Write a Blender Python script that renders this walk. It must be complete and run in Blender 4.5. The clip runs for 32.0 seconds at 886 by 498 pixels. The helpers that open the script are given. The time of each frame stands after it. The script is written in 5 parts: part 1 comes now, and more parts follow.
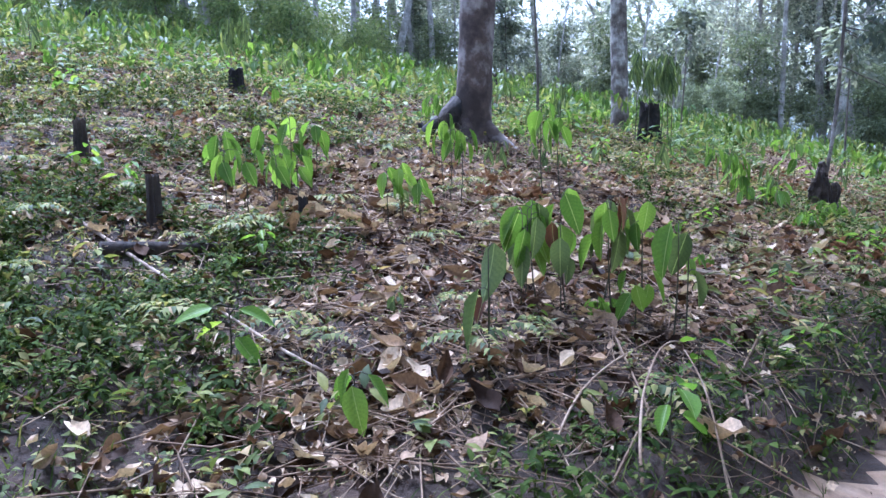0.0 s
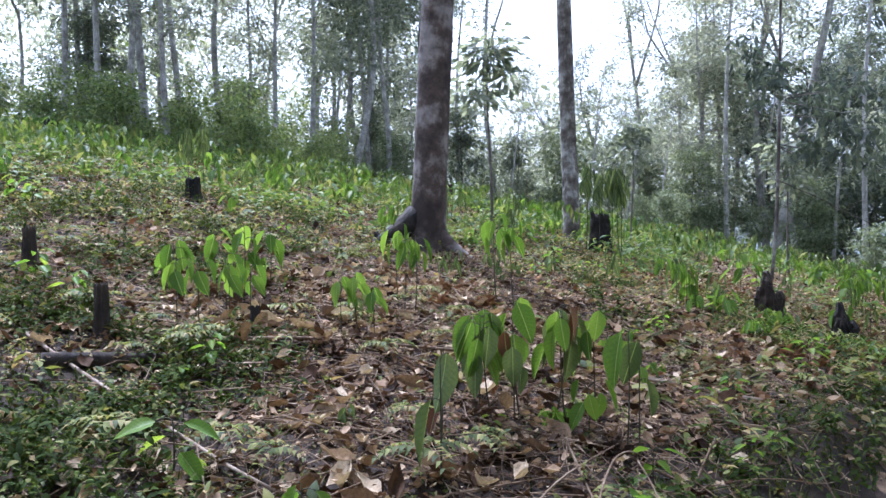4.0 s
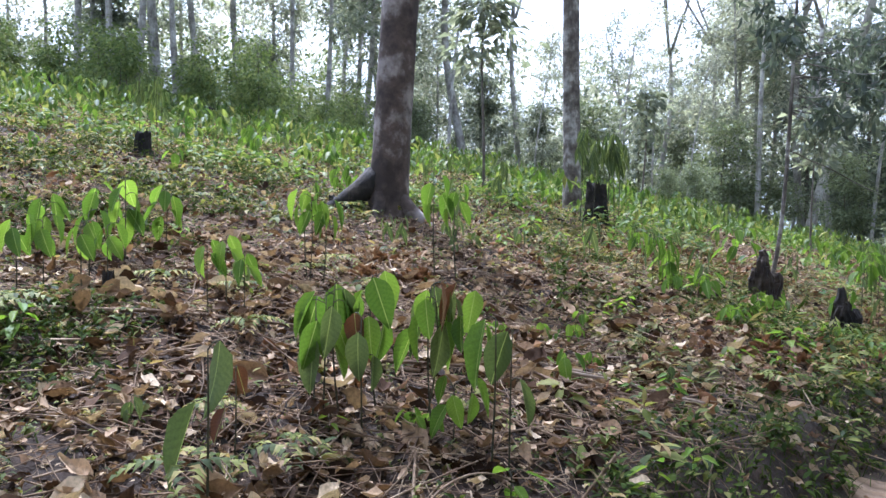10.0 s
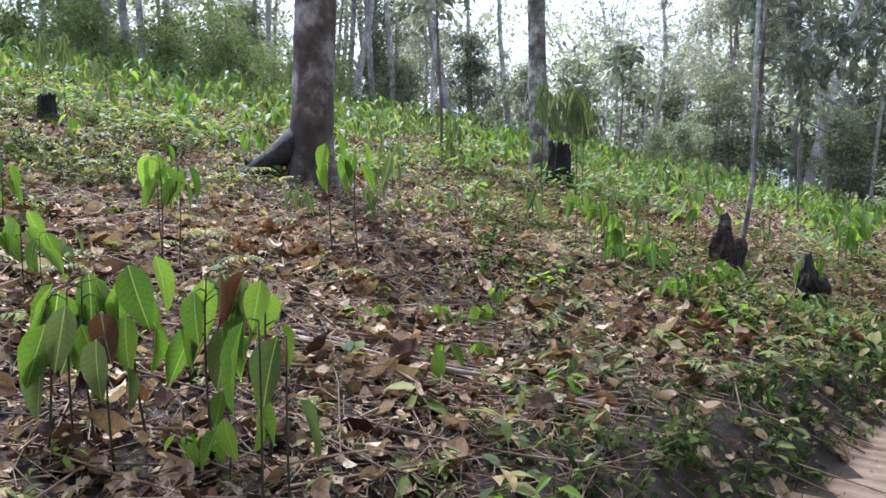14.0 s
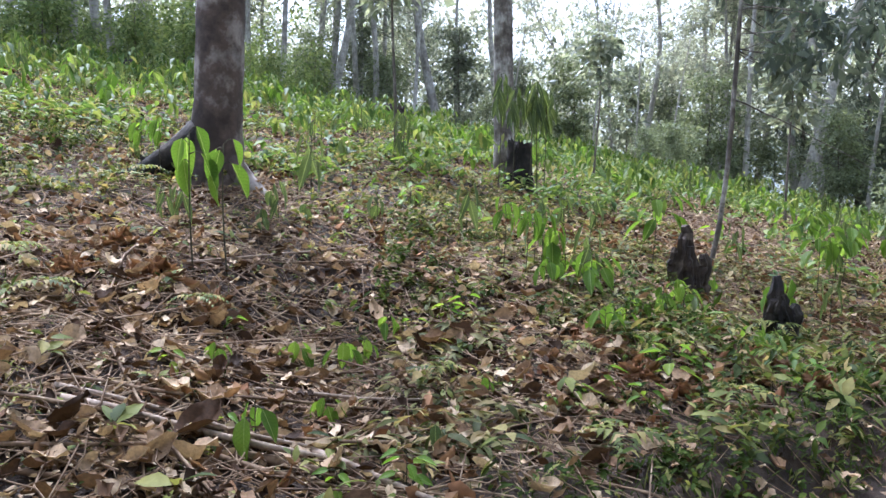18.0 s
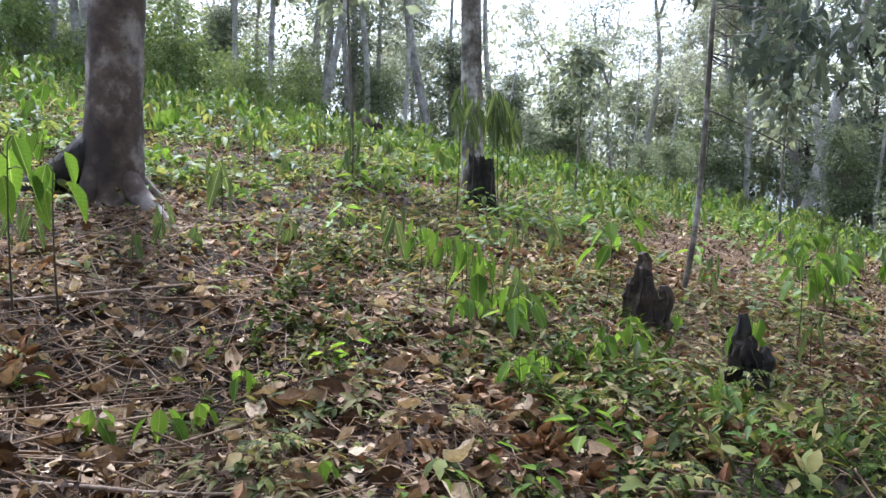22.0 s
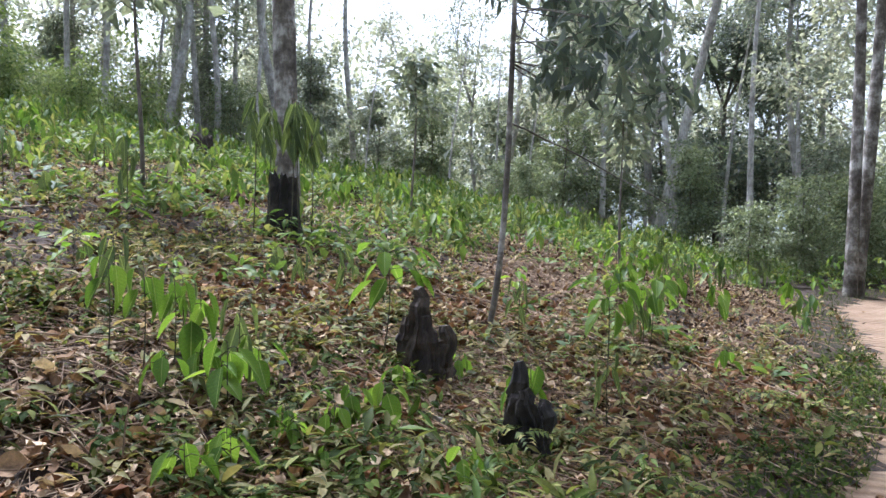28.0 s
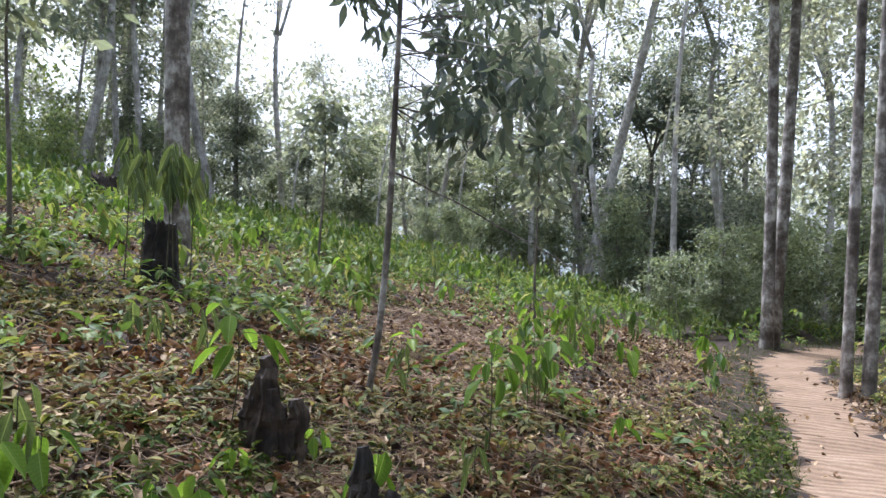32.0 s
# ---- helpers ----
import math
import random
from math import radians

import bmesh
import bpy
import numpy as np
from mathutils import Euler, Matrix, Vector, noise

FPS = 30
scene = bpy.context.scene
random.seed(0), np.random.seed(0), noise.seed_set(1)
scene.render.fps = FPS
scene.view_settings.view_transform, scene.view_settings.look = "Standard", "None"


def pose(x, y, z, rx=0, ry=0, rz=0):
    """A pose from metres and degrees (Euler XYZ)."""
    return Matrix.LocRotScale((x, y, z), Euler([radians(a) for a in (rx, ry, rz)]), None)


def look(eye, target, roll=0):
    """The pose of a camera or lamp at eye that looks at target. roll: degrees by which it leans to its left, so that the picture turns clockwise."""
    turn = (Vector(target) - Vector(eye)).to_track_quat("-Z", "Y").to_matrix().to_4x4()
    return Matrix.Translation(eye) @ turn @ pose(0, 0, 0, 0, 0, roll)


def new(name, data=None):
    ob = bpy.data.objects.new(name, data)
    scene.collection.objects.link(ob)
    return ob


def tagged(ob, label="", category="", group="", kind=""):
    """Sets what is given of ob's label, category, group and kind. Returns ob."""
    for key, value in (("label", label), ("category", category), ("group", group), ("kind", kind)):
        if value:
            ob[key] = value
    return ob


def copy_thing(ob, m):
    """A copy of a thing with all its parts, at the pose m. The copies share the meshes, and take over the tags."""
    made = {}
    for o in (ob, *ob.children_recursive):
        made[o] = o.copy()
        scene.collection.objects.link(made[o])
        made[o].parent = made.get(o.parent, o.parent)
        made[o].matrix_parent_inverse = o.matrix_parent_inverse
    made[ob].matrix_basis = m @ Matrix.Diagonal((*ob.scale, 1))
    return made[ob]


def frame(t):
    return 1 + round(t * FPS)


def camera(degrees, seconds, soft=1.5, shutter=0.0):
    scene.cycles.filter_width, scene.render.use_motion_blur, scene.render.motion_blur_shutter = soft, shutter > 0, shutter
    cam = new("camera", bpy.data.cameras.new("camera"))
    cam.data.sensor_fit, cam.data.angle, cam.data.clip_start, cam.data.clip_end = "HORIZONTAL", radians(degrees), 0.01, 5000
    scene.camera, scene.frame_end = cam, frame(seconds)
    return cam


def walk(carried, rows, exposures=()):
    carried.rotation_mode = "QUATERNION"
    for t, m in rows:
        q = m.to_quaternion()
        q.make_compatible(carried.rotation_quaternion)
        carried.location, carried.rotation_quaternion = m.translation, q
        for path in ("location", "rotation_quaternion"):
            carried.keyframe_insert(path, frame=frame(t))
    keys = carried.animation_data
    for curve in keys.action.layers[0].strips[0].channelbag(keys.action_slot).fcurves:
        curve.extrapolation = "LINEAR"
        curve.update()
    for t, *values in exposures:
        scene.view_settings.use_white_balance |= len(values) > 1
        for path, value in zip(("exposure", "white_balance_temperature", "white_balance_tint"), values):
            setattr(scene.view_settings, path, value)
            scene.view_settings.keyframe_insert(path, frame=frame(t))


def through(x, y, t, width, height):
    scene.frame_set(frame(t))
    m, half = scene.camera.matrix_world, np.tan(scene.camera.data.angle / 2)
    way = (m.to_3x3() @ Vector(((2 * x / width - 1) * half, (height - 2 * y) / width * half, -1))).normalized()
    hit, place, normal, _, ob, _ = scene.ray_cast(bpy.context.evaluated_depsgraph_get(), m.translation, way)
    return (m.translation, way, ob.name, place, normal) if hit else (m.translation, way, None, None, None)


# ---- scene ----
cam = camera(59.1, 32.0)
PATH = [
    (0, (-0.041, -0.036, 1.465), (-0.052, 1.943, 1.176), -0.9),
    (0.5, (-0.026, -0.035, 1.465), (-0.03, 1.949, 1.209), -0.6),
    (1, (-0.012, -0.025, 1.46), (0.0, 1.963, 1.243), -0.5),
    (1.5, (-0.014, -0.059, 1.477), (0.019, 1.932, 1.294), -0.5),
    (2, (-0.014, -0.067, 1.478), (0.046, 1.927, 1.336), -0.7),
    (2.5, (-0.007, -0.034, 1.482), (0.063, 1.963, 1.39), -0.9),
    (3, (-0.019, -0.068, 1.485), (0.067, 1.929, 1.428), -0.9),
    (3.5, (-0.02, -0.061, 1.48), (0.076, 1.937, 1.447), -0.7),
    (5.5, (0.032, -0.027, 1.47), (0.159, 1.969, 1.467), -1.1),
    (6, (0.085, 0.026, 1.459), (0.222, 2.021, 1.447), -1.1),
    (6.5, (0.134, 0.079, 1.445), (0.258, 2.075, 1.413), -1.0),
    (7, (0.202, 0.174, 1.44), (0.309, 2.17, 1.385), -0.8),
    (7.5, (0.33, 0.297, 1.431), (0.355, 2.295, 1.361), -1.1),
    (8, (0.426, 0.41, 1.431), (0.423, 2.409, 1.359), -1.2),
    (8.5, (0.526, 0.501, 1.429), (0.524, 2.5, 1.359), -1.5),
    (9, (0.648, 0.6, 1.442), (0.65, 2.599, 1.369), -1.4),
    (9.5, (0.752, 0.655, 1.441), (0.755, 2.653, 1.361), -1.1),
    (10, (0.874, 0.738, 1.433), (0.878, 2.736, 1.34), 0.9),
    (10.5, (0.973, 0.86, 1.432), (0.974, 2.857, 1.328), 1.1),
    (11, (1.096, 1.051, 1.425), (1.073, 3.048, 1.311), 1.7),
    (11.5, (1.188, 1.18, 1.425), (1.157, 3.176, 1.294), 2.2),
    (12, (1.308, 1.305, 1.413), (1.274, 3.299, 1.262), 2.1),
    (12.5, (1.393, 1.364, 1.43), (1.358, 3.357, 1.272), 1.8),
    (13, (1.464, 1.426, 1.435), (1.433, 3.42, 1.274), 1.1),
    (13.5, (1.543, 1.463, 1.44), (1.517, 3.456, 1.273), 0.4),
    (14, (1.634, 1.533, 1.438), (1.623, 3.525, 1.254), -0.1),
    (14.5, (1.706, 1.654, 1.43), (1.712, 3.645, 1.236), -0.4),
    (15, (1.787, 1.825, 1.439), (1.806, 3.816, 1.244), -0.4),
    (15.5, (1.856, 1.945, 1.429), (1.901, 3.935, 1.238), -0.2),
    (17.5, (2.218, 2.338, 1.487), (2.224, 4.329, 1.293), 0.4),
    (18, (2.304, 2.503, 1.483), (2.292, 4.494, 1.293), 0.8),
    (18.5, (2.367, 2.621, 1.489), (2.344, 4.613, 1.301), 1.1),
    (19, (2.403, 2.718, 1.478), (2.385, 4.709, 1.291), 1.1),
    (19.5, (2.454, 2.79, 1.479), (2.44, 4.781, 1.293), 1.0),
    (20, (2.567, 2.919, 1.472), (2.552, 4.911, 1.289), 0.9),
    (20.5, (2.694, 3.035, 1.491), (2.672, 5.026, 1.309), 1.0),
    (21, (2.801, 3.13, 1.499), (2.768, 5.122, 1.318), 1.2),
    (21.5, (2.86, 3.255, 1.503), (2.822, 5.247, 1.329), 1.1),
    (22, (2.937, 3.352, 1.508), (2.901, 5.346, 1.361), 0.9),
    (22.5, (2.988, 3.419, 1.502), (2.988, 5.415, 1.371), 0.9),
    (23, (3.019, 3.53, 1.496), (3.054, 5.526, 1.378), 1.1),
    (23.5, (3.056, 3.574, 1.501), (3.123, 5.569, 1.384), 1.1),
    (24, (3.173, 3.722, 1.498), (3.261, 5.717, 1.385), 1.0),
    (24.5, (3.317, 3.808, 1.522), (3.412, 5.802, 1.406), 1.1),
    (25, (3.437, 3.856, 1.523), (3.533, 5.85, 1.407), 1.3),
    (25.5, (3.489, 3.875, 1.526), (3.589, 5.869, 1.412), 1.2),
    (27.5, (3.751, 4.128, 1.562), (3.949, 6.115, 1.463), 0.5),
    (28, (3.798, 4.239, 1.561), (4.059, 6.219, 1.464), 0.7),
    (28.5, (3.886, 4.33, 1.556), (4.18, 6.306, 1.459), 0.8),
    (29, (4.044, 4.398, 1.599), (4.33, 6.375, 1.499), 0.9),
    (29.5, (4.155, 4.455, 1.609), (4.43, 6.434, 1.509), 1.2),
    (30, (4.212, 4.52, 1.623), (4.478, 6.5, 1.533), 1.4),
    (30.5, (4.252, 4.573, 1.628), (4.52, 6.555, 1.568), 1.5),
    (31, (4.29, 4.629, 1.626), (4.568, 6.609, 1.583), 1.8),
    (31.5, (4.324, 4.649, 1.648), (4.644, 6.623, 1.624), 1.8),
    (32, (4.344, 4.64, 1.668), (4.751, 6.598, 1.682), 1.4),
]
walk(cam, [(t, look(eye, target, roll)) for t, eye, target, roll in PATH], [(0, 1.99, 4450, 22), (1.5, 1.86, 4800, 21), (3, 1.62, 4900, 20), (6.5, 1.80, 4950, 18), (9, 1.80, 5000, 17), (13, 1.92, 5050, 17), (24, 1.84, 5200, 16), (28, 1.74, 5250, 16), (32, 1.58, 5350, 17)])


# ---- the lie of the land ----
# centre of the footpath and half its width
TRACK = [(-9.0, -8.6, .75), (-3.0, -2.6, .75), (2.53, 2.97, .75), (4.6, 5.4, .72), (7.2, 7.9, .6), (8.56, 9.5, .48),
         (9.54, 11.1, .43), (10.14, 12.12, .43), (11.3, 14.1, .42), (12.3, 15.9, .42), (13.6, 17.0, .42), (16.0, 18.0, .45), (22.0, 18.7, .5), (60.0, 20.0, .5)]
SLOPE = (1.125, -1.78, 1.34, -.252, -.303, -.162, .028, .071, .15, -.029)


def track(x, y):
    """Signed distance from the footpath's centre (left is positive), its half width and the way along it."""
    x, y = np.asarray(x, float), np.asarray(y, float)
    best, side, half, along, run = np.full(x.shape, 1e9), np.zeros(x.shape), np.zeros(x.shape), np.zeros(x.shape), 0.0
    for (ax, ay, aw), (bx, by, bw) in zip(TRACK, TRACK[1:]):
        dx, dy = bx - ax, by - ay
        length = math.hypot(dx, dy)
        k = np.clip(((x - ax) * dx + (y - ay) * dy) / length ** 2, 0, 1)
        d = np.hypot(x - ax - k * dx, y - ay - k * dy)
        s = np.sign(dx * (y - ay) - dy * (x - ax))
        near = d < best
        best = np.where(near, d, best)
        side = np.where(near, s, side)
        half = np.where(near, aw + k * (bw - aw), half)
        along = np.where(near, run + k * length, along)
        run += length
    return best * side, half, along


def squash(v, low, high, give):
    """v between low and high; outside it levels off over a length give."""
    v = np.where(v > high, high + give * np.tanh((v - high) / give), v)
    return np.where(v < low, low + give * np.tanh((v - low) / give), v)


def step(v):
    v = np.clip(v, 0, 1)
    return v * v * (3 - 2 * v)


def height(x, y):
    """The height of the smooth ground."""
    x, y = np.asarray(x, float), np.asarray(y, float)
    u, v = (squash(x, -12, 13, 5) - 2) / 10, (squash(y, 0, 26, 5) - 10) / 10
    a = SLOPE
    hill = a[0] + a[1] * u + a[2] * v + a[3] * u * u + a[4] * u * v + a[5] * v * v + a[6] * u ** 3 + a[7] * u * u * v + a[8] * u * v * v + a[9] * v ** 3
    hill = hill - .08 * np.exp(-((x - 6) ** 2 + (y - 10.6) ** 2) / 6) - .1 * np.exp(-((x - 5) ** 2 + (y - 8.2) ** 2) / 1.2) + .1 * np.exp(-((x + 3) ** 2 + (y - 9.8) ** 2) / 5) - .15 * np.exp(-((x - 1.75) / .85) ** 2 - (y - 6.5) ** 2)
    d, half, along = track(x, y)
    level = -.04 * np.maximum(along - 36, 0) ** 1.1
    level = np.maximum(level, -3)
    left = np.maximum(hill, level + .03)
    right = np.maximum(level + .04 - .05 * np.maximum(-d - 2, 0), -3)
    z = np.where(d > 0, level + (left - level) * step((d - half + .03) / .36), level + (right - level) * step((-d - half) / .5))
    far = np.hypot(x - 3, y - 10)
    return z - .09 * np.maximum(far - 34, 0) * (far < 200) - .09 * 166 * (far >= 200)

# ---- world, sun ----
world = bpy.data.worlds.new("world")
scene.world = world
world.use_nodes = True
wn, wl = world.node_tree.nodes, world.node_tree.links
sky = wn.new("ShaderNodeTexSky")
sky.sky_type, sky.sun_disc = "NISHITA", False
sky.sun_elevation, sky.sun_rotation = radians(58), radians(-25)
sky.air_density, sky.dust_density, sky.ozone_density = 1.0, 4.0, 1.0
pale = wn.new("ShaderNodeHueSaturation")
pale.inputs["Saturation"].default_value = 0.22
wl.new(sky.outputs[0], pale.inputs["Color"])
wl.new(pale.outputs[0], wn["Background"].inputs[0])
wn["Background"].inputs[1].default_value = 0.125

sun = new("sun", bpy.data.lights.new("sun", "SUN"))
sun.data.energy, sun.data.angle, sun.data.color = 2.1, radians(8), (1.0, 0.94, 0.85)
sun.matrix_world = look((0, 0, 30), Vector((0, 0, 30)) - Vector((-0.22, 0.48, 0.85)))


# ---- materials ----
def material(name):
    m = bpy.data.materials.new(name)
    m.use_nodes = True
    return m, m.node_tree.nodes, m.node_tree.links, m.node_tree.nodes["Principled BSDF"]


def noise_node(n, l, scale, detail=4.0, rough=0.6, where="Object"):
    co = n.new("ShaderNodeTexCoord")
    t = n.new("ShaderNodeTexNoise")
    t.inputs["Scale"].default_value, t.inputs["Detail"].default_value, t.inputs["Roughness"].default_value = scale, detail, rough
    l.new(co.outputs[where], t.inputs["Vector"])
    return t


def ramp_node(n, l, source, stops):
    r = n.new("ShaderNodeValToRGB")
    while len(r.color_ramp.elements) < len(stops):
        r.color_ramp.elements.new(0.5)
    for e, (at, c) in zip(r.color_ramp.elements, stops):
        e.position, e.color = at, (*c, 1)
    l.new(source, r.inputs["Fac"])
    return r


def mixed(n, l, fac, a, b, kind="MIX"):
    x = n.new("ShaderNodeMix")
    x.data_type, x.blend_type = "RGBA", kind
    if isinstance(fac, float):
        x.inputs[0].default_value = fac
    else:
        l.new(fac, x.inputs[0])
    for sock, v in ((x.inputs[6], a), (x.inputs[7], b)):
        if isinstance(v, tuple):
            sock.default_value = (*v, 1)
        else:
            l.new(v, sock)
    return x.outputs[2]


def bumped(n, l, p, source, strength, depth):
    b = n.new("ShaderNodeBump")
    b.inputs["Strength"].default_value, b.inputs["Distance"].default_value = strength, depth
    l.new(source, b.inputs["Height"])
    l.new(b.outputs[0], p.inputs["Normal"])


def maths(n, l, kind, a, b):
    x = n.new("ShaderNodeMath")
    x.operation = kind
    for sock, v in zip(x.inputs, (a, b)):
        if isinstance(v, (int, float)):
            sock.default_value = v
        else:
            l.new(v, sock)
    return x.outputs[0]


def veined(n, l, c):
    """A pale midrib and darker lanes between the side veins of a leaf that lies along its own y."""
    co, xyz = n.new("ShaderNodeTexCoord"), n.new("ShaderNodeSeparateXYZ")
    l.new(co.outputs["Object"], xyz.inputs[0])
    out = maths(n, l, "ABSOLUTE", xyz.outputs[0], 0)
    lane = maths(n, l, "SINE", maths(n, l, "MULTIPLY", maths(n, l, "SUBTRACT", xyz.outputs[1], maths(n, l, "MULTIPLY", out, .7)), 62), 0)
    c = mixed(n, l, .28, c, ramp_node(n, l, maths(n, l, "MULTIPLY_ADD", lane, .5), [(0.1, (.72, .74, .7)), (0.8, (1.08, 1.08, 1.0))]).outputs[0], "MULTIPLY")
    return mixed(n, l, maths(n, l, "LESS_THAN", out, .009), c, mixed(n, l, .6, c, (.38, .46, .16)))


def leaf_material(name, stops, per="island", through=0.35, gloss=0.45, fine=30.0, shine=0.35, mottle=.45):
    """Foliage: a colour for each leaf, mottling, veins of relief, and light that shines through."""
    m, n, l, p = material(name)
    if per == "island":
        r = n.new("ShaderNodeNewGeometry").outputs["Random Per Island"]
    else:
        r = n.new("ShaderNodeObjectInfo").outputs["Random"]
    c = ramp_node(n, l, r, stops).outputs[0]
    t = noise_node(n, l, fine, 3)
    c = mixed(n, l, mottle, c, ramp_node(n, l, t.outputs[0], [(0.3, (.45, .45, .4)), (0.7, (1.2, 1.15, 1.0))]).outputs[0], "MULTIPLY")
    if per == "object":
        c = veined(n, l, c)
    l.new(c, p.inputs["Base Color"])
    p.inputs["Roughness"].default_value = gloss
    p.inputs["Specular IOR Level"].default_value = shine
    bumped(n, l, p, t.outputs[0], 0.3, 0.004)
    if through:
        tr = n.new("ShaderNodeBsdfTranslucent")
        warm = mixed(n, l, 0.5, c, (1.5, 1.35, .5), "MULTIPLY")
        l.new(warm, tr.inputs["Color"])
        mix = n.new("ShaderNodeMixShader")
        mix.inputs[0].default_value = through
        l.new(p.outputs[0], mix.inputs[1])
        l.new(tr.outputs[0], mix.inputs[2])
        l.new(mix.outputs[0], n["Material Output"].inputs[0])
    return m


def bark_material(name, dark, mid, light, patch=3.0, grain=22.0, stretch=0.3, depth=0.012, edges=(0.3, 0.5, 0.68)):
    """Bark: broad patches, lichen, and grain that runs round or along the trunk."""
    m, n, l, p = material(name)
    co = n.new("ShaderNodeTexCoord")
    mp = n.new("ShaderNodeMapping")
    mp.inputs["Scale"].default_value = (1, 1, stretch)
    l.new(co.outputs["Object"], mp.inputs[0])
    t = n.new("ShaderNodeTexNoise")
    t.inputs["Scale"].default_value, t.inputs["Detail"].default_value = grain, 6
    l.new(mp.outputs[0], t.inputs[0])
    big = noise_node(n, l, patch, 5, 0.65)
    c = ramp_node(n, l, big.outputs[0], list(zip(edges, (dark, mid, light)))).outputs[0]
    g = ramp_node(n, l, t.outputs[0], [(0.3, (.5, .5, .5)), (0.7, (1.15, 1.12, 1.08))]).outputs[0]
    l.new(mixed(n, l, 0.8, c, g, "MULTIPLY"), p.inputs["Base Color"])
    p.inputs["Roughness"].default_value = 0.9
    bumped(n, l, p, t.outputs[0], 0.7, depth)
    return m


def soil_material(name, stops, scale, fine, depth):
    m, n, l, p = material(name)
    a, b = noise_node(n, l, scale, 6, 0.7), noise_node(n, l, fine, 5, 0.7)
    c = ramp_node(n, l, a.outputs[0], stops).outputs[0]
    g = ramp_node(n, l, b.outputs[0], [(0.3, (.5, .48, .46)), (0.7, (1.15, 1.1, 1.05))]).outputs[0]
    l.new(mixed(n, l, 0.8, c, g, "MULTIPLY"), p.inputs["Base Color"])
    p.inputs["Roughness"].default_value = 0.95
    bumped(n, l, p, b.outputs[0], 0.8, depth)
    return m


SOIL = soil_material("soil", [(0.3, (.016, .010, .006)), (0.5, (.042, .026, .016)), (0.7, (.095, .06, .038))], 3.5, 30, 0.03)
FLOOR = soil_material("forest_floor", [(0.3, (.025, .035, .014)), (0.5, (.06, .07, .03)), (0.7, (.12, .11, .06))], 1.2, 14, 0.03)

def clay_material():
    """Trodden clay with shallow ridges across the way of walking."""
    m, n, l, p = material("clay")
    a, f = noise_node(n, l, 1.6, 6, 0.7), noise_node(n, l, 34, 5, 0.7)
    co, mp = n.new("ShaderNodeTexCoord"), n.new("ShaderNodeMapping")
    mp.inputs["Rotation"].default_value = (0, 0, radians(-54))
    l.new(co.outputs["Object"], mp.inputs[0])
    w = n.new("ShaderNodeTexWave")
    w.inputs["Scale"].default_value, w.inputs["Distortion"].default_value, w.inputs["Detail"].default_value = 2.4, 3.5, 2
    l.new(mp.outputs[0], w.inputs["Vector"])
    c = ramp_node(n, l, a.outputs[0], [(0.3, (.17, .112, .068)), (0.5, (.265, .183, .115)), (0.72, (.36, .27, .185))]).outputs[0]
    c = mixed(n, l, 0.7, c, ramp_node(n, l, f.outputs[0], [(0.3, (.6, .57, .54)), (0.7, (1.12, 1.08, 1.04))]).outputs[0], "MULTIPLY")
    c = mixed(n, l, 0.55, c, ramp_node(n, l, w.outputs[0], [(0.1, (.62, .58, .54)), (0.6, (1.08, 1.07, 1.05))]).outputs[0], "MULTIPLY")
    l.new(c, p.inputs["Base Color"])
    p.inputs["Roughness"].default_value = 0.95
    both = mixed(n, l, 0.35, w.outputs[0], f.outputs[0])
    bumped(n, l, p, both, 0.9, 0.03)
    return m


CLAY = clay_material()
DEAD = leaf_material("dead_leaf", [(0.0, (.021, .011, .006)), (0.24, (.082, .045, .026)), (0.48, (.24, .15, .09)), (0.76, (.49, .36, .25)), (1.0, (.64, .52, .39))], through=0.16, gloss=0.75, shine=0.15, fine=70.0, mottle=.7)
RUST = leaf_material("rust_leaf", [(0.0, (.12, .055, .03)), (0.5, (.27, .14, .075)), (1.0, (.44, .28, .17))], through=0.15, gloss=0.8, shine=0.1)
WEED = leaf_material("weed", [(0.0, (.04, .06, .02)), (0.25, (.095, .125, .034)), (0.55, (.175, .205, .05)), (0.8, (.29, .30, .09)), (1.0, (.42, .31, .15))], through=0.4, gloss=0.6, shine=0.18)
STRAW = leaf_material("yellow_weed", [(0.0, (.05, .062, .02)), (0.35, (.11, .118, .036)), (0.7, (.21, .195, .072)), (1.0, (.40, .32, .17))], through=0.4, gloss=0.6, shine=0.18)
FRESH = leaf_material("fresh_leaf", [(0.0, (.055, .105, .026)), (0.4, (.115, .185, .042)), (0.8, (.195, .265, .065)), (1.0, (.30, .31, .11))], through=0.45, gloss=0.5, shine=0.2)
GRASS = leaf_material("grass", [(0.0, (.022, .036, .009)), (0.5, (.05, .078, .016)), (0.82, (.095, .13, .026)), (1.0, (.17, .16, .06))], through=0.3, gloss=0.7, shine=0.05)
SEED = leaf_material("seedling_leaf", [(0.0, (.085, .16, .024)), (0.5, (.135, .24, .03)), (1.0, (.20, .32, .045))], per="object", through=0.55, gloss=0.42, shine=0.25)
DULL = leaf_material("dull_seedling_leaf", [(0.0, (.07, .105, .04)), (0.5, (.11, .155, .055)), (1.0, (.16, .21, .08))], per="object", through=0.4, gloss=0.4)
BRIGHT = leaf_material("bright_leaf", [(0.0, (.12, .23, .03)), (0.5, (.175, .31, .035)), (1.0, (.27, .37, .05))], per="object", through=0.55, gloss=0.45, shine=0.25)
RED = leaf_material("young_red_leaf", [(0.0, (.10, .04, .025)), (1.0, (.16, .07, .035))], per="object", through=0.2)
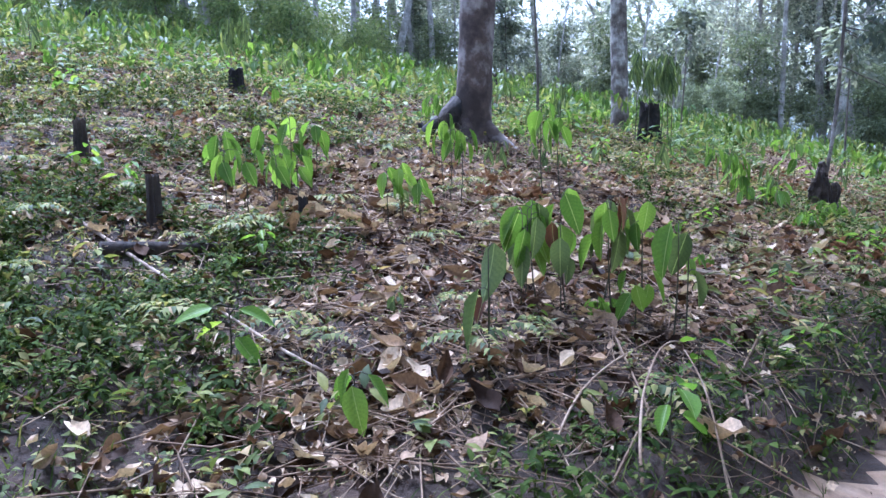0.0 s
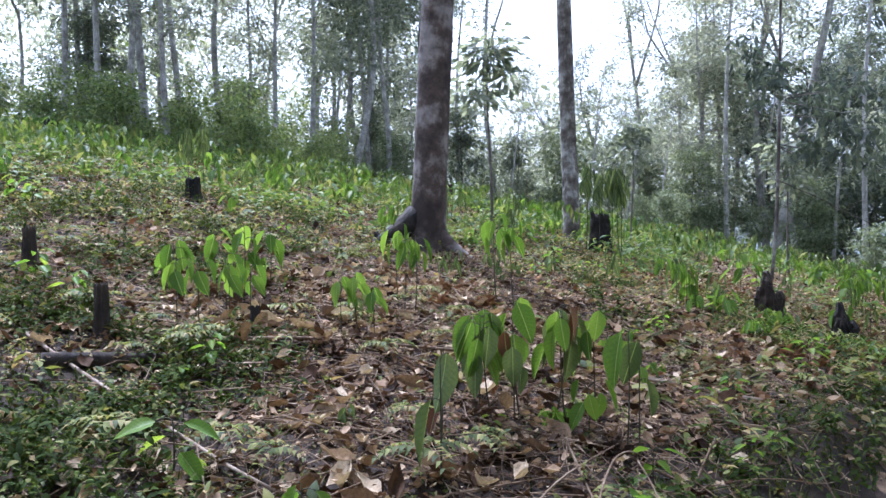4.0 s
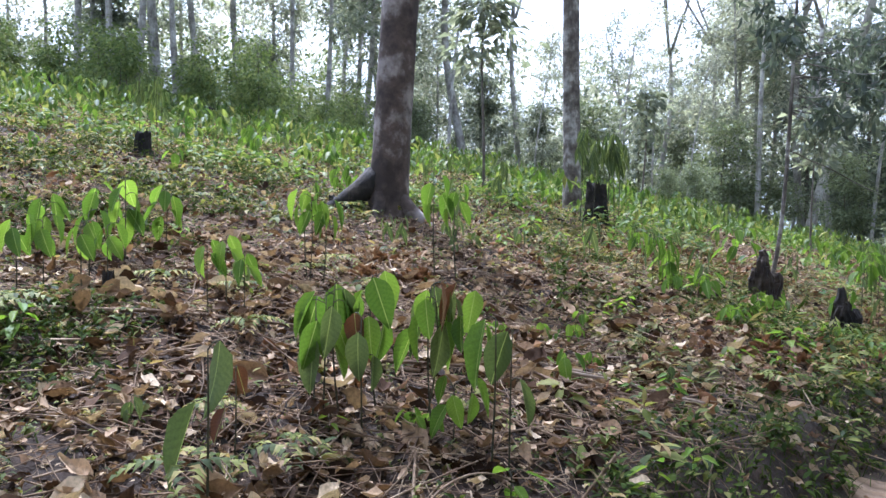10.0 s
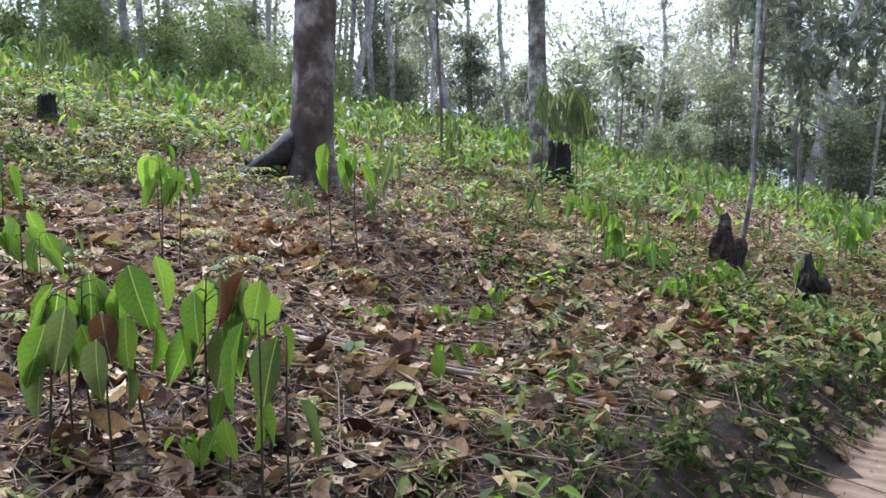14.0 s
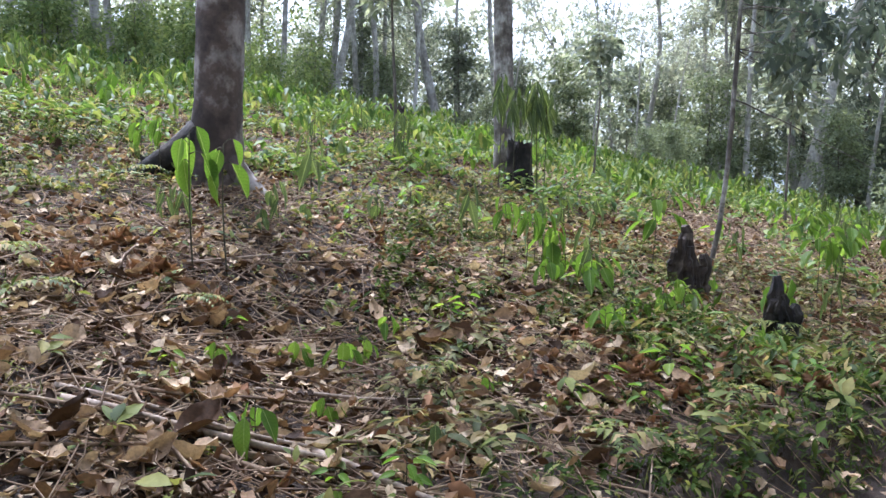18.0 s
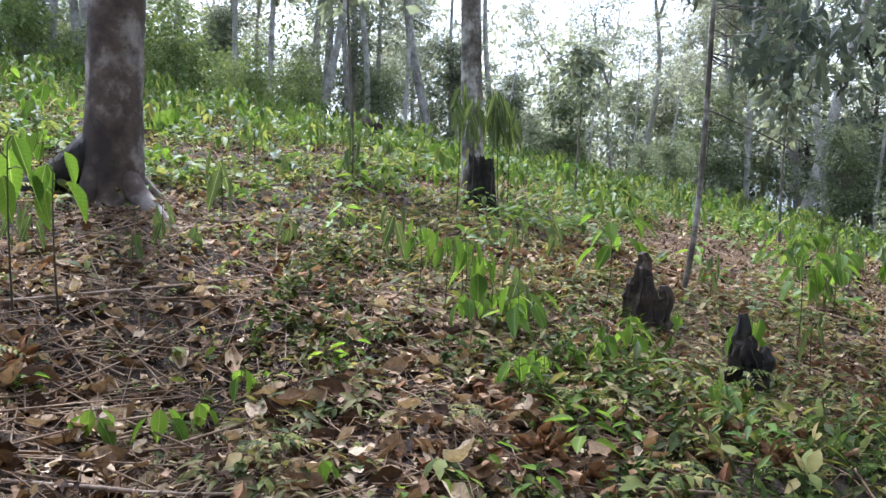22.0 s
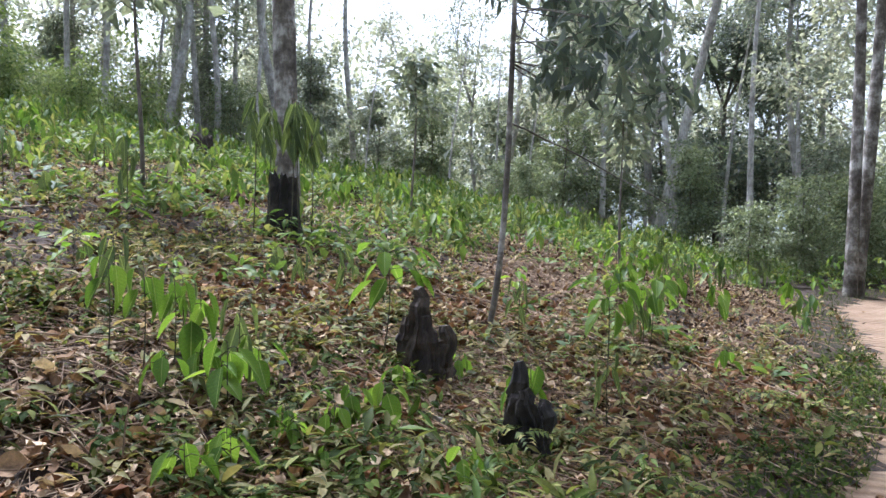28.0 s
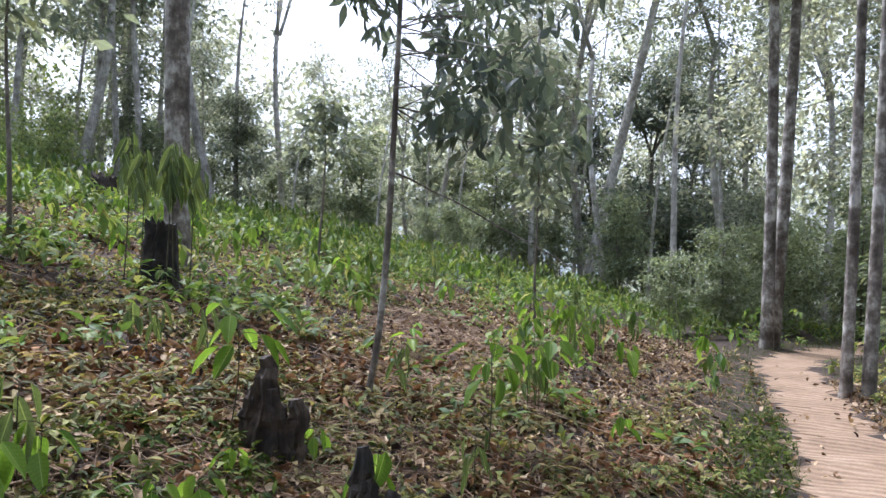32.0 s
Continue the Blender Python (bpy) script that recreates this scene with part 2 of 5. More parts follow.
# Haze is put into the next two leaf colours: paler and greyer than foliage.
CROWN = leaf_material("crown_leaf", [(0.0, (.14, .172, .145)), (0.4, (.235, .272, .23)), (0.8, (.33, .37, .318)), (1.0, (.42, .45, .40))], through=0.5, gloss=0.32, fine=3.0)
HAZE_PALE = leaf_material("haze_pale_crown_leaf", [(0.0, (.23, .262, .242)), (0.5, (.40, .432, .395)), (1.0, (.60, .62, .585))], through=0.5, gloss=0.32, fine=3.0)
# Farthest leaves: distance haze is painted into this very pale colour.
HAZY = leaf_material("haze_painted_crown_leaf", [(0.0, (.34, .38, .355)), (0.5, (.50, .54, .51)), (1.0, (.66, .69, .67))], through=0.5, gloss=0.5, fine=2.0)
# Dark leaves, lifted towards blue-grey with a little painted haze.
DARKLEAF = leaf_material("dark_crown_leaf", [(0.0, (.075, .098, .09)), (0.6, (.135, .17, .148)), (1.0, (.21, .25, .21))], through=0.5, gloss=0.4, fine=3.0)
SHRUB = leaf_material("shrub_leaf", [(0.0, (.12, .185, .075)), (0.5, (.22, .30, .115)), (1.0, (.36, .42, .19))], through=0.5, gloss=0.4, fine=3.0)
THICKET = leaf_material("thicket_leaf", [(0.0, (.125, .165, .105)), (0.5, (.23, .28, .18)), (1.0, (.36, .41, .28))], through=0.5, gloss=0.4, fine=3.0)
BARK = bark_material("pale_bark", (.18, .165, .14), (.42, .40, .36), (.66, .65, .62))
BARK_BROWN = bark_material("brown_bark", (.075, .062, .048), (.145, .122, .098), (.30, .275, .24), patch=2.2)
BARK_WHITE = bark_material("white_bark", (.22, .20, .17), (.48, .46, .42), (.76, .75, .71), patch=2.5)
BARK_GREY = bark_material("blotched_grey_bark", (.07, .056, .044), (.19, .165, .14), (.50, .48, .44), patch=3.2, grain=30, edges=(0.36, 0.5, 0.62))
BARK_MAIN = bark_material("mottled_bark", (.05, .036, .029), (.115, .085, .068), (.31, .275, .25), patch=1.9, grain=9, stretch=.9, depth=0.02, edges=(0.40, 0.51, 0.60))
CHAR = bark_material("charred_wood", (.008, .007, .006), (.022, .018, .015), (.08, .062, .05), patch=5, grain=30, depth=0.02)
STUMP = bark_material("old_stump_wood", (.016, .012, .010), (.048, .034, .025), (.13, .10, .075), patch=6, grain=30, depth=0.02)
STICK = bark_material("dry_stick", (.085, .052, .030), (.21, .135, .08), (.40, .30, .20), patch=4, grain=60, depth=0.004)
PALE_STICK = bark_material("pale_dry_stick", (.17, .12, .085), (.33, .25, .185), (.50, .41, .33), patch=4, grain=60, depth=0.004)
STEM = bark_material("green_stem", (.035, .03, .018), (.065, .06, .03), (.11, .10, .05), patch=8, grain=50, depth=0.002)
# The blue-grey of the far woods is air haze painted into their colour.
HILLS = soil_material("far_forest_in_haze", [(0.3, (.20, .245, .265)), (0.6, (.28, .325, .345))], .01, .05, .5)


# ---- meshes ----
def mesh_of(name, verts, faces, mats, smooth=True):
    me = bpy.data.meshes.new(name)
    me.from_pydata([tuple(v) for v in verts] if not isinstance(verts, np.ndarray) else verts.tolist(), [], faces if isinstance(faces, list) else faces.tolist())
    for m in mats if isinstance(mats, (list, tuple)) else [mats]:
        me.materials.append(m)
    if smooth:
        me.shade_smooth()
    me.update()
    return me


def part(name, me, parent, label="", m=None):
    """Links a mesh as one part under a thing or under a part."""
    ob = new(name, me)
    ob.parent = parent
    if m is not None:
        ob.matrix_basis = m
    if label:
        tagged(ob, label)
    return ob


def thing(name, m, label, category, group="", kind=""):
    ob = new(name)
    ob.empty_display_size = 0.1
    ob.matrix_basis = m
    return tagged(ob, label, category, group, kind)


def bump(x, y):
    """Small humps and hollows of the ground."""
    x, y = np.asarray(x, float), np.asarray(y, float)
    z = .028 * np.sin(1.3 * x + .7 * y + 1) * np.sin(.9 * y - .8 * x) + .02 * np.sin(2.9 * x - 1.7 * y + 2) * np.sin(2.3 * y + 1.1 * x)
    z = z + .018 * np.sin(6.1 * x + 3.3 * y) * np.sin(5.2 * y - 2.7 * x + 1) + .009 * np.sin(13 * x - 7 * y) * np.sin(11 * y + 5 * x)
    d, half, _ = track(x, y)
    return z * (.15 + .85 * step((np.abs(d) - half) / .6))


def ground_z(x, y):
    return height(x, y) + bump(x, y)


def tube(pts, radii, sides=8, wobble=0.0, rng=None, cap=True, ridge=0.0):
    """A round stem along pts."""
    pts = np.asarray(pts, float)
    rng = rng or np.random.default_rng(1)
    n = len(pts)
    tang = np.gradient(pts, axis=0)
    tang /= np.linalg.norm(tang, axis=1)[:, None] + 1e-9
    ref = np.array([1.0, 0, 0]) if abs(tang[0][0]) < .8 else np.array([0, 1.0, 0])
    rib = 1 + ridge * rng.uniform(-1, 1, sides)
    verts = []
    for i in range(n):
        u = np.cross(tang[i], ref)
        u /= np.linalg.norm(u)
        v = np.cross(tang[i], u)
        ref = np.cross(u, tang[i])
        for k in range(sides):
            a = 2 * math.pi * k / sides
            r = radii[i] * rib[k] * (1 + wobble * rng.uniform(-1, 1))
            verts.append(pts[i] + r * (math.cos(a) * u + math.sin(a) * v))
    faces = [(i * sides + k, i * sides + (k + 1) % sides, (i + 1) * sides + (k + 1) % sides, (i + 1) * sides + k) for i in range(n - 1) for k in range(sides)]
    if cap:
        faces += [tuple(range(sides))[::-1], tuple((n - 1) * sides + k for k in range(sides))]
    return verts, faces


def joined(pieces):
    verts, faces = [], []
    for v, f in pieces:
        o = len(verts)
        verts += list(v)
        faces += [tuple(i + o for i in q) for q in f]
    return verts, faces


LEAF5 = np.array([(0, 0, 0), (.42, -.5, .10), (.5, 0, 0), (.42, .5, .10), (1, 0, -.12)])
LEAF5_FACES = np.array([(0, 3, 2), (0, 2, 1), (1, 2, 4), (2, 3, 4)])
ARCH = np.array([(0, 0, 0), (.45, -.5, .20), (.5, 0, .17), (.45, .5, .20), (1, 0, -.10)])
CURL = np.array([(0, 0, .0), (.25, -.42, .28), (.28, 0, .02), (.25, .42, .2), (.68, -.46, .3), (.65, 0, .06), (.7, .4, .42), (1, .05, .34)])
CURL_FACES = np.array([(0, 2, 1), (0, 3, 2), (1, 2, 5), (1, 5, 4), (2, 3, 6), (2, 6, 5), (4, 5, 7), (5, 6, 7)])
CRUMPLE = np.array([(i / 5 + .03 * math.sin(3 * j), (j / 4 - .5) * (.12, .72, 1, .95, .62, .04)[i], .09 * math.sin(1.3 * i + .9 * j) + .10 * abs(j - 2) - .05) for i in range(6) for j in range(5)])
CRUMPLE_FACES = np.array([(i * 5 + j, i * 5 + j + 1, i * 5 + j + 6, i * 5 + j + 5) for i in range(5) for j in range(4)])
OVATE = np.array([(0, 0, 0), (.2, -.33, .05), (.22, 0, .02), (.2, .33, .05), (.5, -.5, .06), (.52, 0, .0), (.5, .5, .06), (.8, -.27, -.02), (.8, 0, -.06), (.8, .27, -.02), (1.05, 0, -.16)])
OVATE_FACES = np.array([(0, 2, 1), (0, 3, 2), (1, 2, 5), (1, 5, 4), (2, 3, 6), (2, 6, 5), (4, 5, 8), (4, 8, 7), (5, 6, 9), (5, 9, 8), (7, 8, 10), (8, 9, 10)])
TORN = [np.array([(i / 4 + .07 * math.sin(2.1 * j + p), (j / 2 - .5) * (.16, .85, 1, .72, .1)[i] * (1 + .22 * math.sin(4.3 * i + 2.7 * j + p)), .11 * math.sin(1.9 * i + 2.2 * j + p) + (.16 if p > 3 else .05) * abs(j - 1)) for i in range(5) for j in range(3)]) for p in (1.0, 2.6, 4.4)]
TORN_FACES = np.array([(i * 3 + j, i * 3 + j + 1, i * 3 + j + 4, i * 3 + j + 3) for i in range(4) for j in range(2)])
BLADE = np.array([(0, -.5, 0), (0, .5, 0), (.55, -.32, .0), (.55, .32, .0), (1, 0, -.16)])
BLADE_FACES = np.array([(0, 1, 3), (0, 3, 2), (2, 3, 4)])


def unit(a):
    return a / (np.linalg.norm(a, axis=-1, keepdims=True) + 1e-9)


def leaves(where, along, up, length, width, shape=LEAF5, faces=LEAF5_FACES, jitter=0.0, seed=1):
    """Many leaves in one set of vertices and faces."""
    along = unit(along)
    side = unit(np.cross(up, along))
    upp = np.cross(along, side)
    L, W = length[:, None, None], width[:, None, None]
    v = where[:, None, :] + along[:, None, :] * shape[None, :, 0:1] * L + side[:, None, :] * shape[None, :, 1:2] * W + upp[:, None, :] * shape[None, :, 2:3] * L
    if jitter:
        v = v + np.random.default_rng(seed).normal(0, jitter, v.shape) * L
    f = faces[None, :, :] + (np.arange(len(where)) * len(shape))[:, None, None]
    return v.reshape(-1, 3), f.reshape(-1, faces.shape[1])


def stuff(name, vf, mat, label, category):
    return tagged(new(name, mesh_of(name, vf[0], vf[1], mat)), label, category, "", "stuff")


# ---- the ground ----
def ground_sheet():
    fx = np.concatenate([-3 - np.geomspace(600, 12, 22), np.linspace(-14, -5, 46), np.arange(-4.85, 13, .11), np.linspace(13.2, 24, 48), 24 + np.geomspace(3, 600, 20)])
    fy = np.concatenate([-2 - np.geomspace(600, 4, 18), np.arange(-7, -3.2, .3), np.arange(-3.1, 16, .11), np.linspace(16.3, 34, 60), 34 + np.geomspace(2, 700, 22)])
    gx, gy = np.meshgrid(fx, fy)
    gz = ground_z(gx, gy)
    d, half, along = track(gx, gy)
    on = (np.abs(d) < half + .08 * np.sin(along * 5) + .05 * np.sin(along * 13)) & (along < 52)
    gz = gz + np.where(on, .012 * np.sin(along * 7 + 1.5 * np.sin(d * 3)), 0)
    nx, ny = len(fx), len(fy)
    verts = np.stack([gx.ravel(), gy.ravel(), gz.ravel()], 1)
    i = (np.arange(ny - 1)[:, None] * nx + np.arange(nx - 1)[None, :]).ravel()
    faces = np.stack([i, i + 1, i + nx + 1, i + nx], 1)
    me = mesh_of("ground", verts, faces, [SOIL, CLAY, FLOOR])
    wood = (np.hypot(gx - 3, gy - 8) > 27).ravel()[i]
    me.polygons.foreach_set("material_index", np.where(on.ravel()[i], 1, np.where(wood, 2, 0)).astype(np.int32))
    return tagged(new("ground", me), "hillside of brown soil with a worn clay footpath", "ground", "", "structure")


ground_sheet()


def ridge(name, away, span, top, seed):
    """A far wooded hill."""
    rng = np.random.default_rng(seed)
    a = np.radians(np.linspace(span[0], span[1], 60))
    ph = rng.uniform(0, 6, 4)
    h = top * (.6 + .25 * np.sin(a * 5 + ph[0]) + .1 * np.sin(a * 17 + ph[1]) + .03 * np.sin(a * 61 + ph[2]))
    verts, rows = [], 5
    for k in range(rows):
        r = away * (1 + .25 * k / rows)
        z = -20 + (h + 20) * (k / (rows - 1)) ** .7
        verts += list(zip(r * np.sin(a), r * np.cos(a), z))
    n = len(a)
    faces = [(k * n + i, k * n + i + 1, (k + 1) * n + i + 1, (k + 1) * n + i) for k in range(rows - 1) for i in range(n - 1)]
    tagged(new(name, mesh_of(name, verts, faces, HILLS)), "distant wooded hills beyond the trees, coloured with blue haze", "hills", "", "structure")


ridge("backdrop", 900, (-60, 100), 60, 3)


# ---- trees ----
def limb(rng, a, b, r0, r1, n=6, sag=.06, sides=7):
    a, b = np.asarray(a, float), np.asarray(b, float)
    k = np.linspace(0, 1, n)[:, None]
    off = rng.normal(0, 1, 3) * sag * np.linalg.norm(b - a)
    pts = a + (b - a) * k + off * (np.sin(k * math.pi)) + rng.normal(0, .006, (n, 3)) * np.linalg.norm(b - a)
    return tube(pts, r0 + (r1 - r0) * k[:, 0], sides, .06, rng), pts


def crown_leaves(rng, centres, spread, count, size, flat=.6):
    """Sprays of leaves round the ends of twigs."""
    c = centres[rng.integers(0, len(centres), count)]
    off = rng.normal(0, 1, (count, 3)) * spread * np.array([1, 1, flat])
    where = c + off
    along = unit(off * np.array([1, 1, .3]) + rng.normal(0, .35, (count, 3)) * spread + np.array([0, 0, -.5 * spread]))
    up = unit(rng.normal(0, .5, (count, 3)) + np.array([0, 0, 1]))
    length = size * rng.uniform(.6, 1.35, count)
    return leaves(where, along, up, length, length * rng.uniform(.38, .6, count))


def tree_meshes(seed, tall, radius, first, lean=(0, 0), fork=0.0, count=3400, size=.2, bark=None, leaf=None, spread=.55, reach=.24, clusters=60, flat=.6):
    """Trunk, limbs and crown of one tree that stands at its own origin."""
    rng = np.random.default_rng(seed)
    n = 14
    k = np.linspace(0, 1, n)
    ph = rng.uniform(0, 6, 2)
    px = lean[0] * tall * k + .012 * tall * np.sin(k * 5 + ph[0]) - .012 * tall * math.sin(ph[0])
    py = lean[1] * tall * k + .012 * tall * np.sin(k * 4 + ph[1]) - .012 * tall * math.sin(ph[1])
    top = fork if fork else 1.0
    pts = np.stack([px, py, tall * k * top - .15], 1)
    radii = radius * (1 - .75 * k * top) * (1 + .45 * np.exp(-k * 45))
    trunk = [tube(pts, radii, 10, .05, rng)]
    limbs, ends = [], []
    starts = []
    if fork:
        for s in range(2 + (rng.random() < .4)):
            a = rng.uniform(0, 6.28)
            tip = pts[-1] + np.array([math.cos(a + 3 * s) * tall * .13, math.sin(a + 3 * s) * tall * .13, tall * (1 - fork) * rng.uniform(.85, 1)])
            t, line = limb(rng, pts[-1] - np.array([0, 0, .05]), tip, radii[-1] * .85, radii[-1] * .3, 8, .05)
            limbs.append(t)
            starts += list(line[2:])
    starts += [p for p, q in zip(pts, k) if q * top > first]
    for i in range(int(clusters / 3)):
        s = starts[rng.integers(0, len(starts))]
        a, out = rng.uniform(0, 6.28), tall * reach * rng.uniform(.35, 1) * (1.15 - .6 * s[2] / tall)
        tip = s + np.array([math.cos(a) * out, math.sin(a) * out, out * rng.uniform(.05, .8)])
        t, line = limb(rng, s, tip, radius * .22, radius * .05, 5, .08, 5)
        limbs.append(t)
        ends += [line[-1], line[-2], line[-3]]
        for j in range(2):
            b = line[-2] + rng.normal(0, .35, 3) * out * .6
            ends.append(b)
    ends = np.array(ends)
    crown = crown_leaves(rng, ends, spread, count, size, flat)
    return (mesh_of("trunk", *joined(trunk), bark or BARK), mesh_of("branchwork", *joined(limbs), bark or BARK), mesh_of("crown", *crown, leaf or CROWN, False))


def tree(meshes, m, label, group="", name="tree"):
    t = thing(name, m, label, "tree", group)
    for nm, me in zip(("trunk", "branchwork", "crown"), meshes):
        ob = part(nm, me, t)
        if nm != "trunk":
            tagged(ob, kind="stuff")
    return t


def stand(x, y, turn=0.0, size=1.0, sink=0.0):
    return pose(x, y, float(ground_z(x, y)) - sink, 0, 0, turn) @ Matrix.Scale(size, 4)


FOREST = "forest trees behind the clearing"
SLIM = [tree_meshes(11, 15, .13, .30, (.03, 0), 0, 4200, .22, BARK, HAZE_PALE, .36, .22, 66),
        tree_meshes(12, 17, .15, .36, (.02, .02), .55, 4000, .22, BARK, HAZE_PALE, .38, .22, 60),
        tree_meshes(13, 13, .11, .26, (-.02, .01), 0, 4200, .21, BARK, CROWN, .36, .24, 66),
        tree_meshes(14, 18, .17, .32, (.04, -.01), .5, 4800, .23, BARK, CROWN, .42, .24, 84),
        tree_meshes(15, 11, .09, .22, (.05, .02), 0, 3800, .2, BARK, HAZE_PALE, .34, .24, 60)]
FORKED = tree_meshes(27, 16, .14, .86, (.02, 0), .5, 420, .2, BARK_WHITE, HAZE_PALE, .35, .16, 30)
BROAD = tree_meshes(17, 16, .22, .08, (0, 0), .6, 13000, .26, BARK_BROWN, DARKLEAF, .5, .34, 150)
UNDER = [tree_meshes(21, 4.5, .045, .08, (.04, .02), 0, 4200, .18, BARK_BROWN, THICKET, .30, .36, 66),
         tree_meshes(22, 3.2, .035, .08, (.0, .05), 0, 3600, .15, BARK_BROWN, THICKET, .26, .42, 66),
         tree_meshes(23, 6.0, .06, .10, (-.03, .0), 0, 4800, .2, BARK_BROWN, CROWN, .34, .34, 72)]
BUSH = [tree_meshes(41, 2.4, .03, .05, (.04, .03), 0, 1500, .17, BARK_BROWN, SHRUB, .26, .5, 54),
        tree_meshes(42, 3.4, .035, .1, (-.03, .02), 0, 1700, .19, BARK_BROWN, SHRUB, .3, .42, 60)]

# trees that can be told apart: x, y, which, turn, size
for x, y, which, turn, size, label in (
        (-11.9, 28.0, 0, 20, 1.0, "slim pale forest tree leaning over the upper slope"),
        (-11.7, 29.2, 2, 80, 1.1, "slim pale forest tree on the upper slope"),
        (-12.2, 31.0, 3, 140, 1.0, "thick mottled forest tree on the upper slope"),
        (-9.2, 26.8, 1, 200, .9, "pale forked forest tree on the upper slope"),
        (-9.0, 28.2, 3, 300, .9, "brown forked forest tree on the upper slope"),
        (-7.5, 25.6, 0, 260, .85, "slim pale forest tree on the slope"),
        (-2.0, 31.0, 3, 30, .9, "grey forest tree behind the clearing"),
        (-1.4, 34.3, 2, 100, 1.1, "slim grey forest tree behind the clearing"),
        (11.9, 37.5, 2, 250, .5, "white slim tree beside a forked one"),
        (13.3, 34.6, 4, 10, 1.1, "thin leaning pale tree"),
        (15.0, 36.8, 0, 60, .9, "pale slim tree in the wood"),
        (12.9, 32.5, 4, 190, 1.0, "thin pale tree in the wood"),
        (-3.4, 29.5, 2, 10, 1.0, "slim pale tree behind the slope"),
        (-1.6, 36.0, 1, 330, 1.0, "pale forked tree behind the slope"),
        (-.7, 39.0, 0, 150, 1.0, "pale leaning tree behind the slope"),
        (16.3, 40.0, 4, 90, 1.3, "thin leaning white tree"),
        (18.2, 27.2, 2, 40, .8, "slim tree beside the end of the footpath"),
        (20.5, 25.5, 3, 70, .8, "tall pale tree beyond the bend of the footpath"),
        (22.6, 24.1, 1, 160, .8, "tall forked tree beyond the bend of the footpath")):
    tree(SLIM[which], stand(x, y, turn, size), label, FOREST)
rng = np.random.default_rng(8)
bare = [tree_meshes(24, 14, .12, .66, (.05, .02), 0, 1700, .19, BARK_WHITE, HAZE_PALE, .36, .2, 36), tree_meshes(25, 15, .14, .6, (-.02, .03), .6, 1800, .19, BARK_WHITE, HAZE_PALE, .38, .2, 36), tree_meshes(26, 12, .085, .68, (.10, 0), 0, 1200, .18, BARK_WHITE, HAZE_PALE, .34, .2, 30)]
for a, r, which in ((-27, 27, 0), (-21, 30, 1), (-14, 29, 0), (-9, 32, 2), (-5, 30, 1), (-2, 27.5, 2), (1, 33, 0), (5, 31, 2), (8.5, 34, 1), (11, 29, 2), (14, 32, 0), (16.5, 28, 2), (19, 33, 1), (21.5, 29, 0), (24, 33, 2), (26.5, 28, 1), (29, 31, 2), (31, 26, 0), (34, 30, 1), (37, 25, 2), (45, 24, 0), (49, 22, 1), (53, 25, 0)):
    x, y = 2 + r * math.sin(math.radians(a)), 3 + r * math.cos(math.radians(a))
    tree(bare[which], stand(x, y, rng.uniform(-40, 40), rng.uniform(.45, .6) if 1 < a < 18 else rng.uniform(.8, 1.1)), "bare pale slender trunk with a thin high crown", FOREST)
tree(FORKED, stand(10.6, 36.6, 40, .95), "white forked tree with bare upper limbs", FOREST)
tree(FORKED, stand(4.3, 36.5, 150, 1.0), "white forked tree with an open crown", FOREST)
for x, y, size in ((19.8, 36.0, .64), (17.4, 36.6, .46), (23.0, 37.5, .58)):
    tree(BROAD, stand(x, y, 40 * x, size), "dark dense broad-leaved tree", FOREST)

rng = np.random.default_rng(5)
placed = []
for i in range(500):
    if len(placed) > 56:
        break
    a, r = rng.uniform(-42, 62), rng.uniform(31, 54)
    x, y = 2 + r * math.sin(math.radians(a)), 3 + r * math.cos(math.radians(a))
    if any(math.hypot(x - p, y - q) < 2.6 for p, q in placed) or abs(float(track(x, y)[0])) < 3 or (28 < a < 33.5 and r < 37):
        continue
    placed.append((x, y))
    low = 1 < a < 18
    tree(SLIM[int(rng.integers(0, 5))], stand(x, y, rng.uniform(0, 360), rng.uniform(.36, .56) if low else rng.uniform(.75, 1.1)), "slim forest tree with a leafy crown", FOREST)
placed = []
for i in range(900):
    if len(placed) > 60:
        break
    a, r = rng.uniform(-40, 62), rng.uniform(24, 44)
    x, y = 2 + r * math.sin(math.radians(a)), 3 + r * math.cos(math.radians(a))
    if any(math.hypot(x - p, y - q) < 1.9 for p, q in placed) or abs(float(track(x, y)[0])) < 1.8 or (a < 12 and r < 29) or (28 < a < 33.5 and r < 36):
        continue
    placed.append((x, y))
    tree(UNDER[int(rng.integers(0, 3))], stand(x, y, rng.uniform(0, 360), rng.uniform(.45, .95)), "leafy young tree in the undergrowth", "undergrowth")
# bushes along the upper edge of the clearing
placed = []
for i in range(900):
    if len(placed) > 36:
        break
    a, r = rng.uniform(-44, -9), rng.uniform(22.5, 31)
    x, y = 2 + r * math.sin(math.radians(a)), 3 + r * math.cos(math.radians(a))
    if any(math.hypot(x - p, y - q) < 1.2 for p, q in placed):
        continue
    placed.append((x, y))
    tree(BUSH[int(rng.integers(0, 2))], stand(x, y, rng.uniform(0, 360), rng.uniform(.45, .95)), "leafy green bush at the upper edge of the clearing", "bushes", "bush")


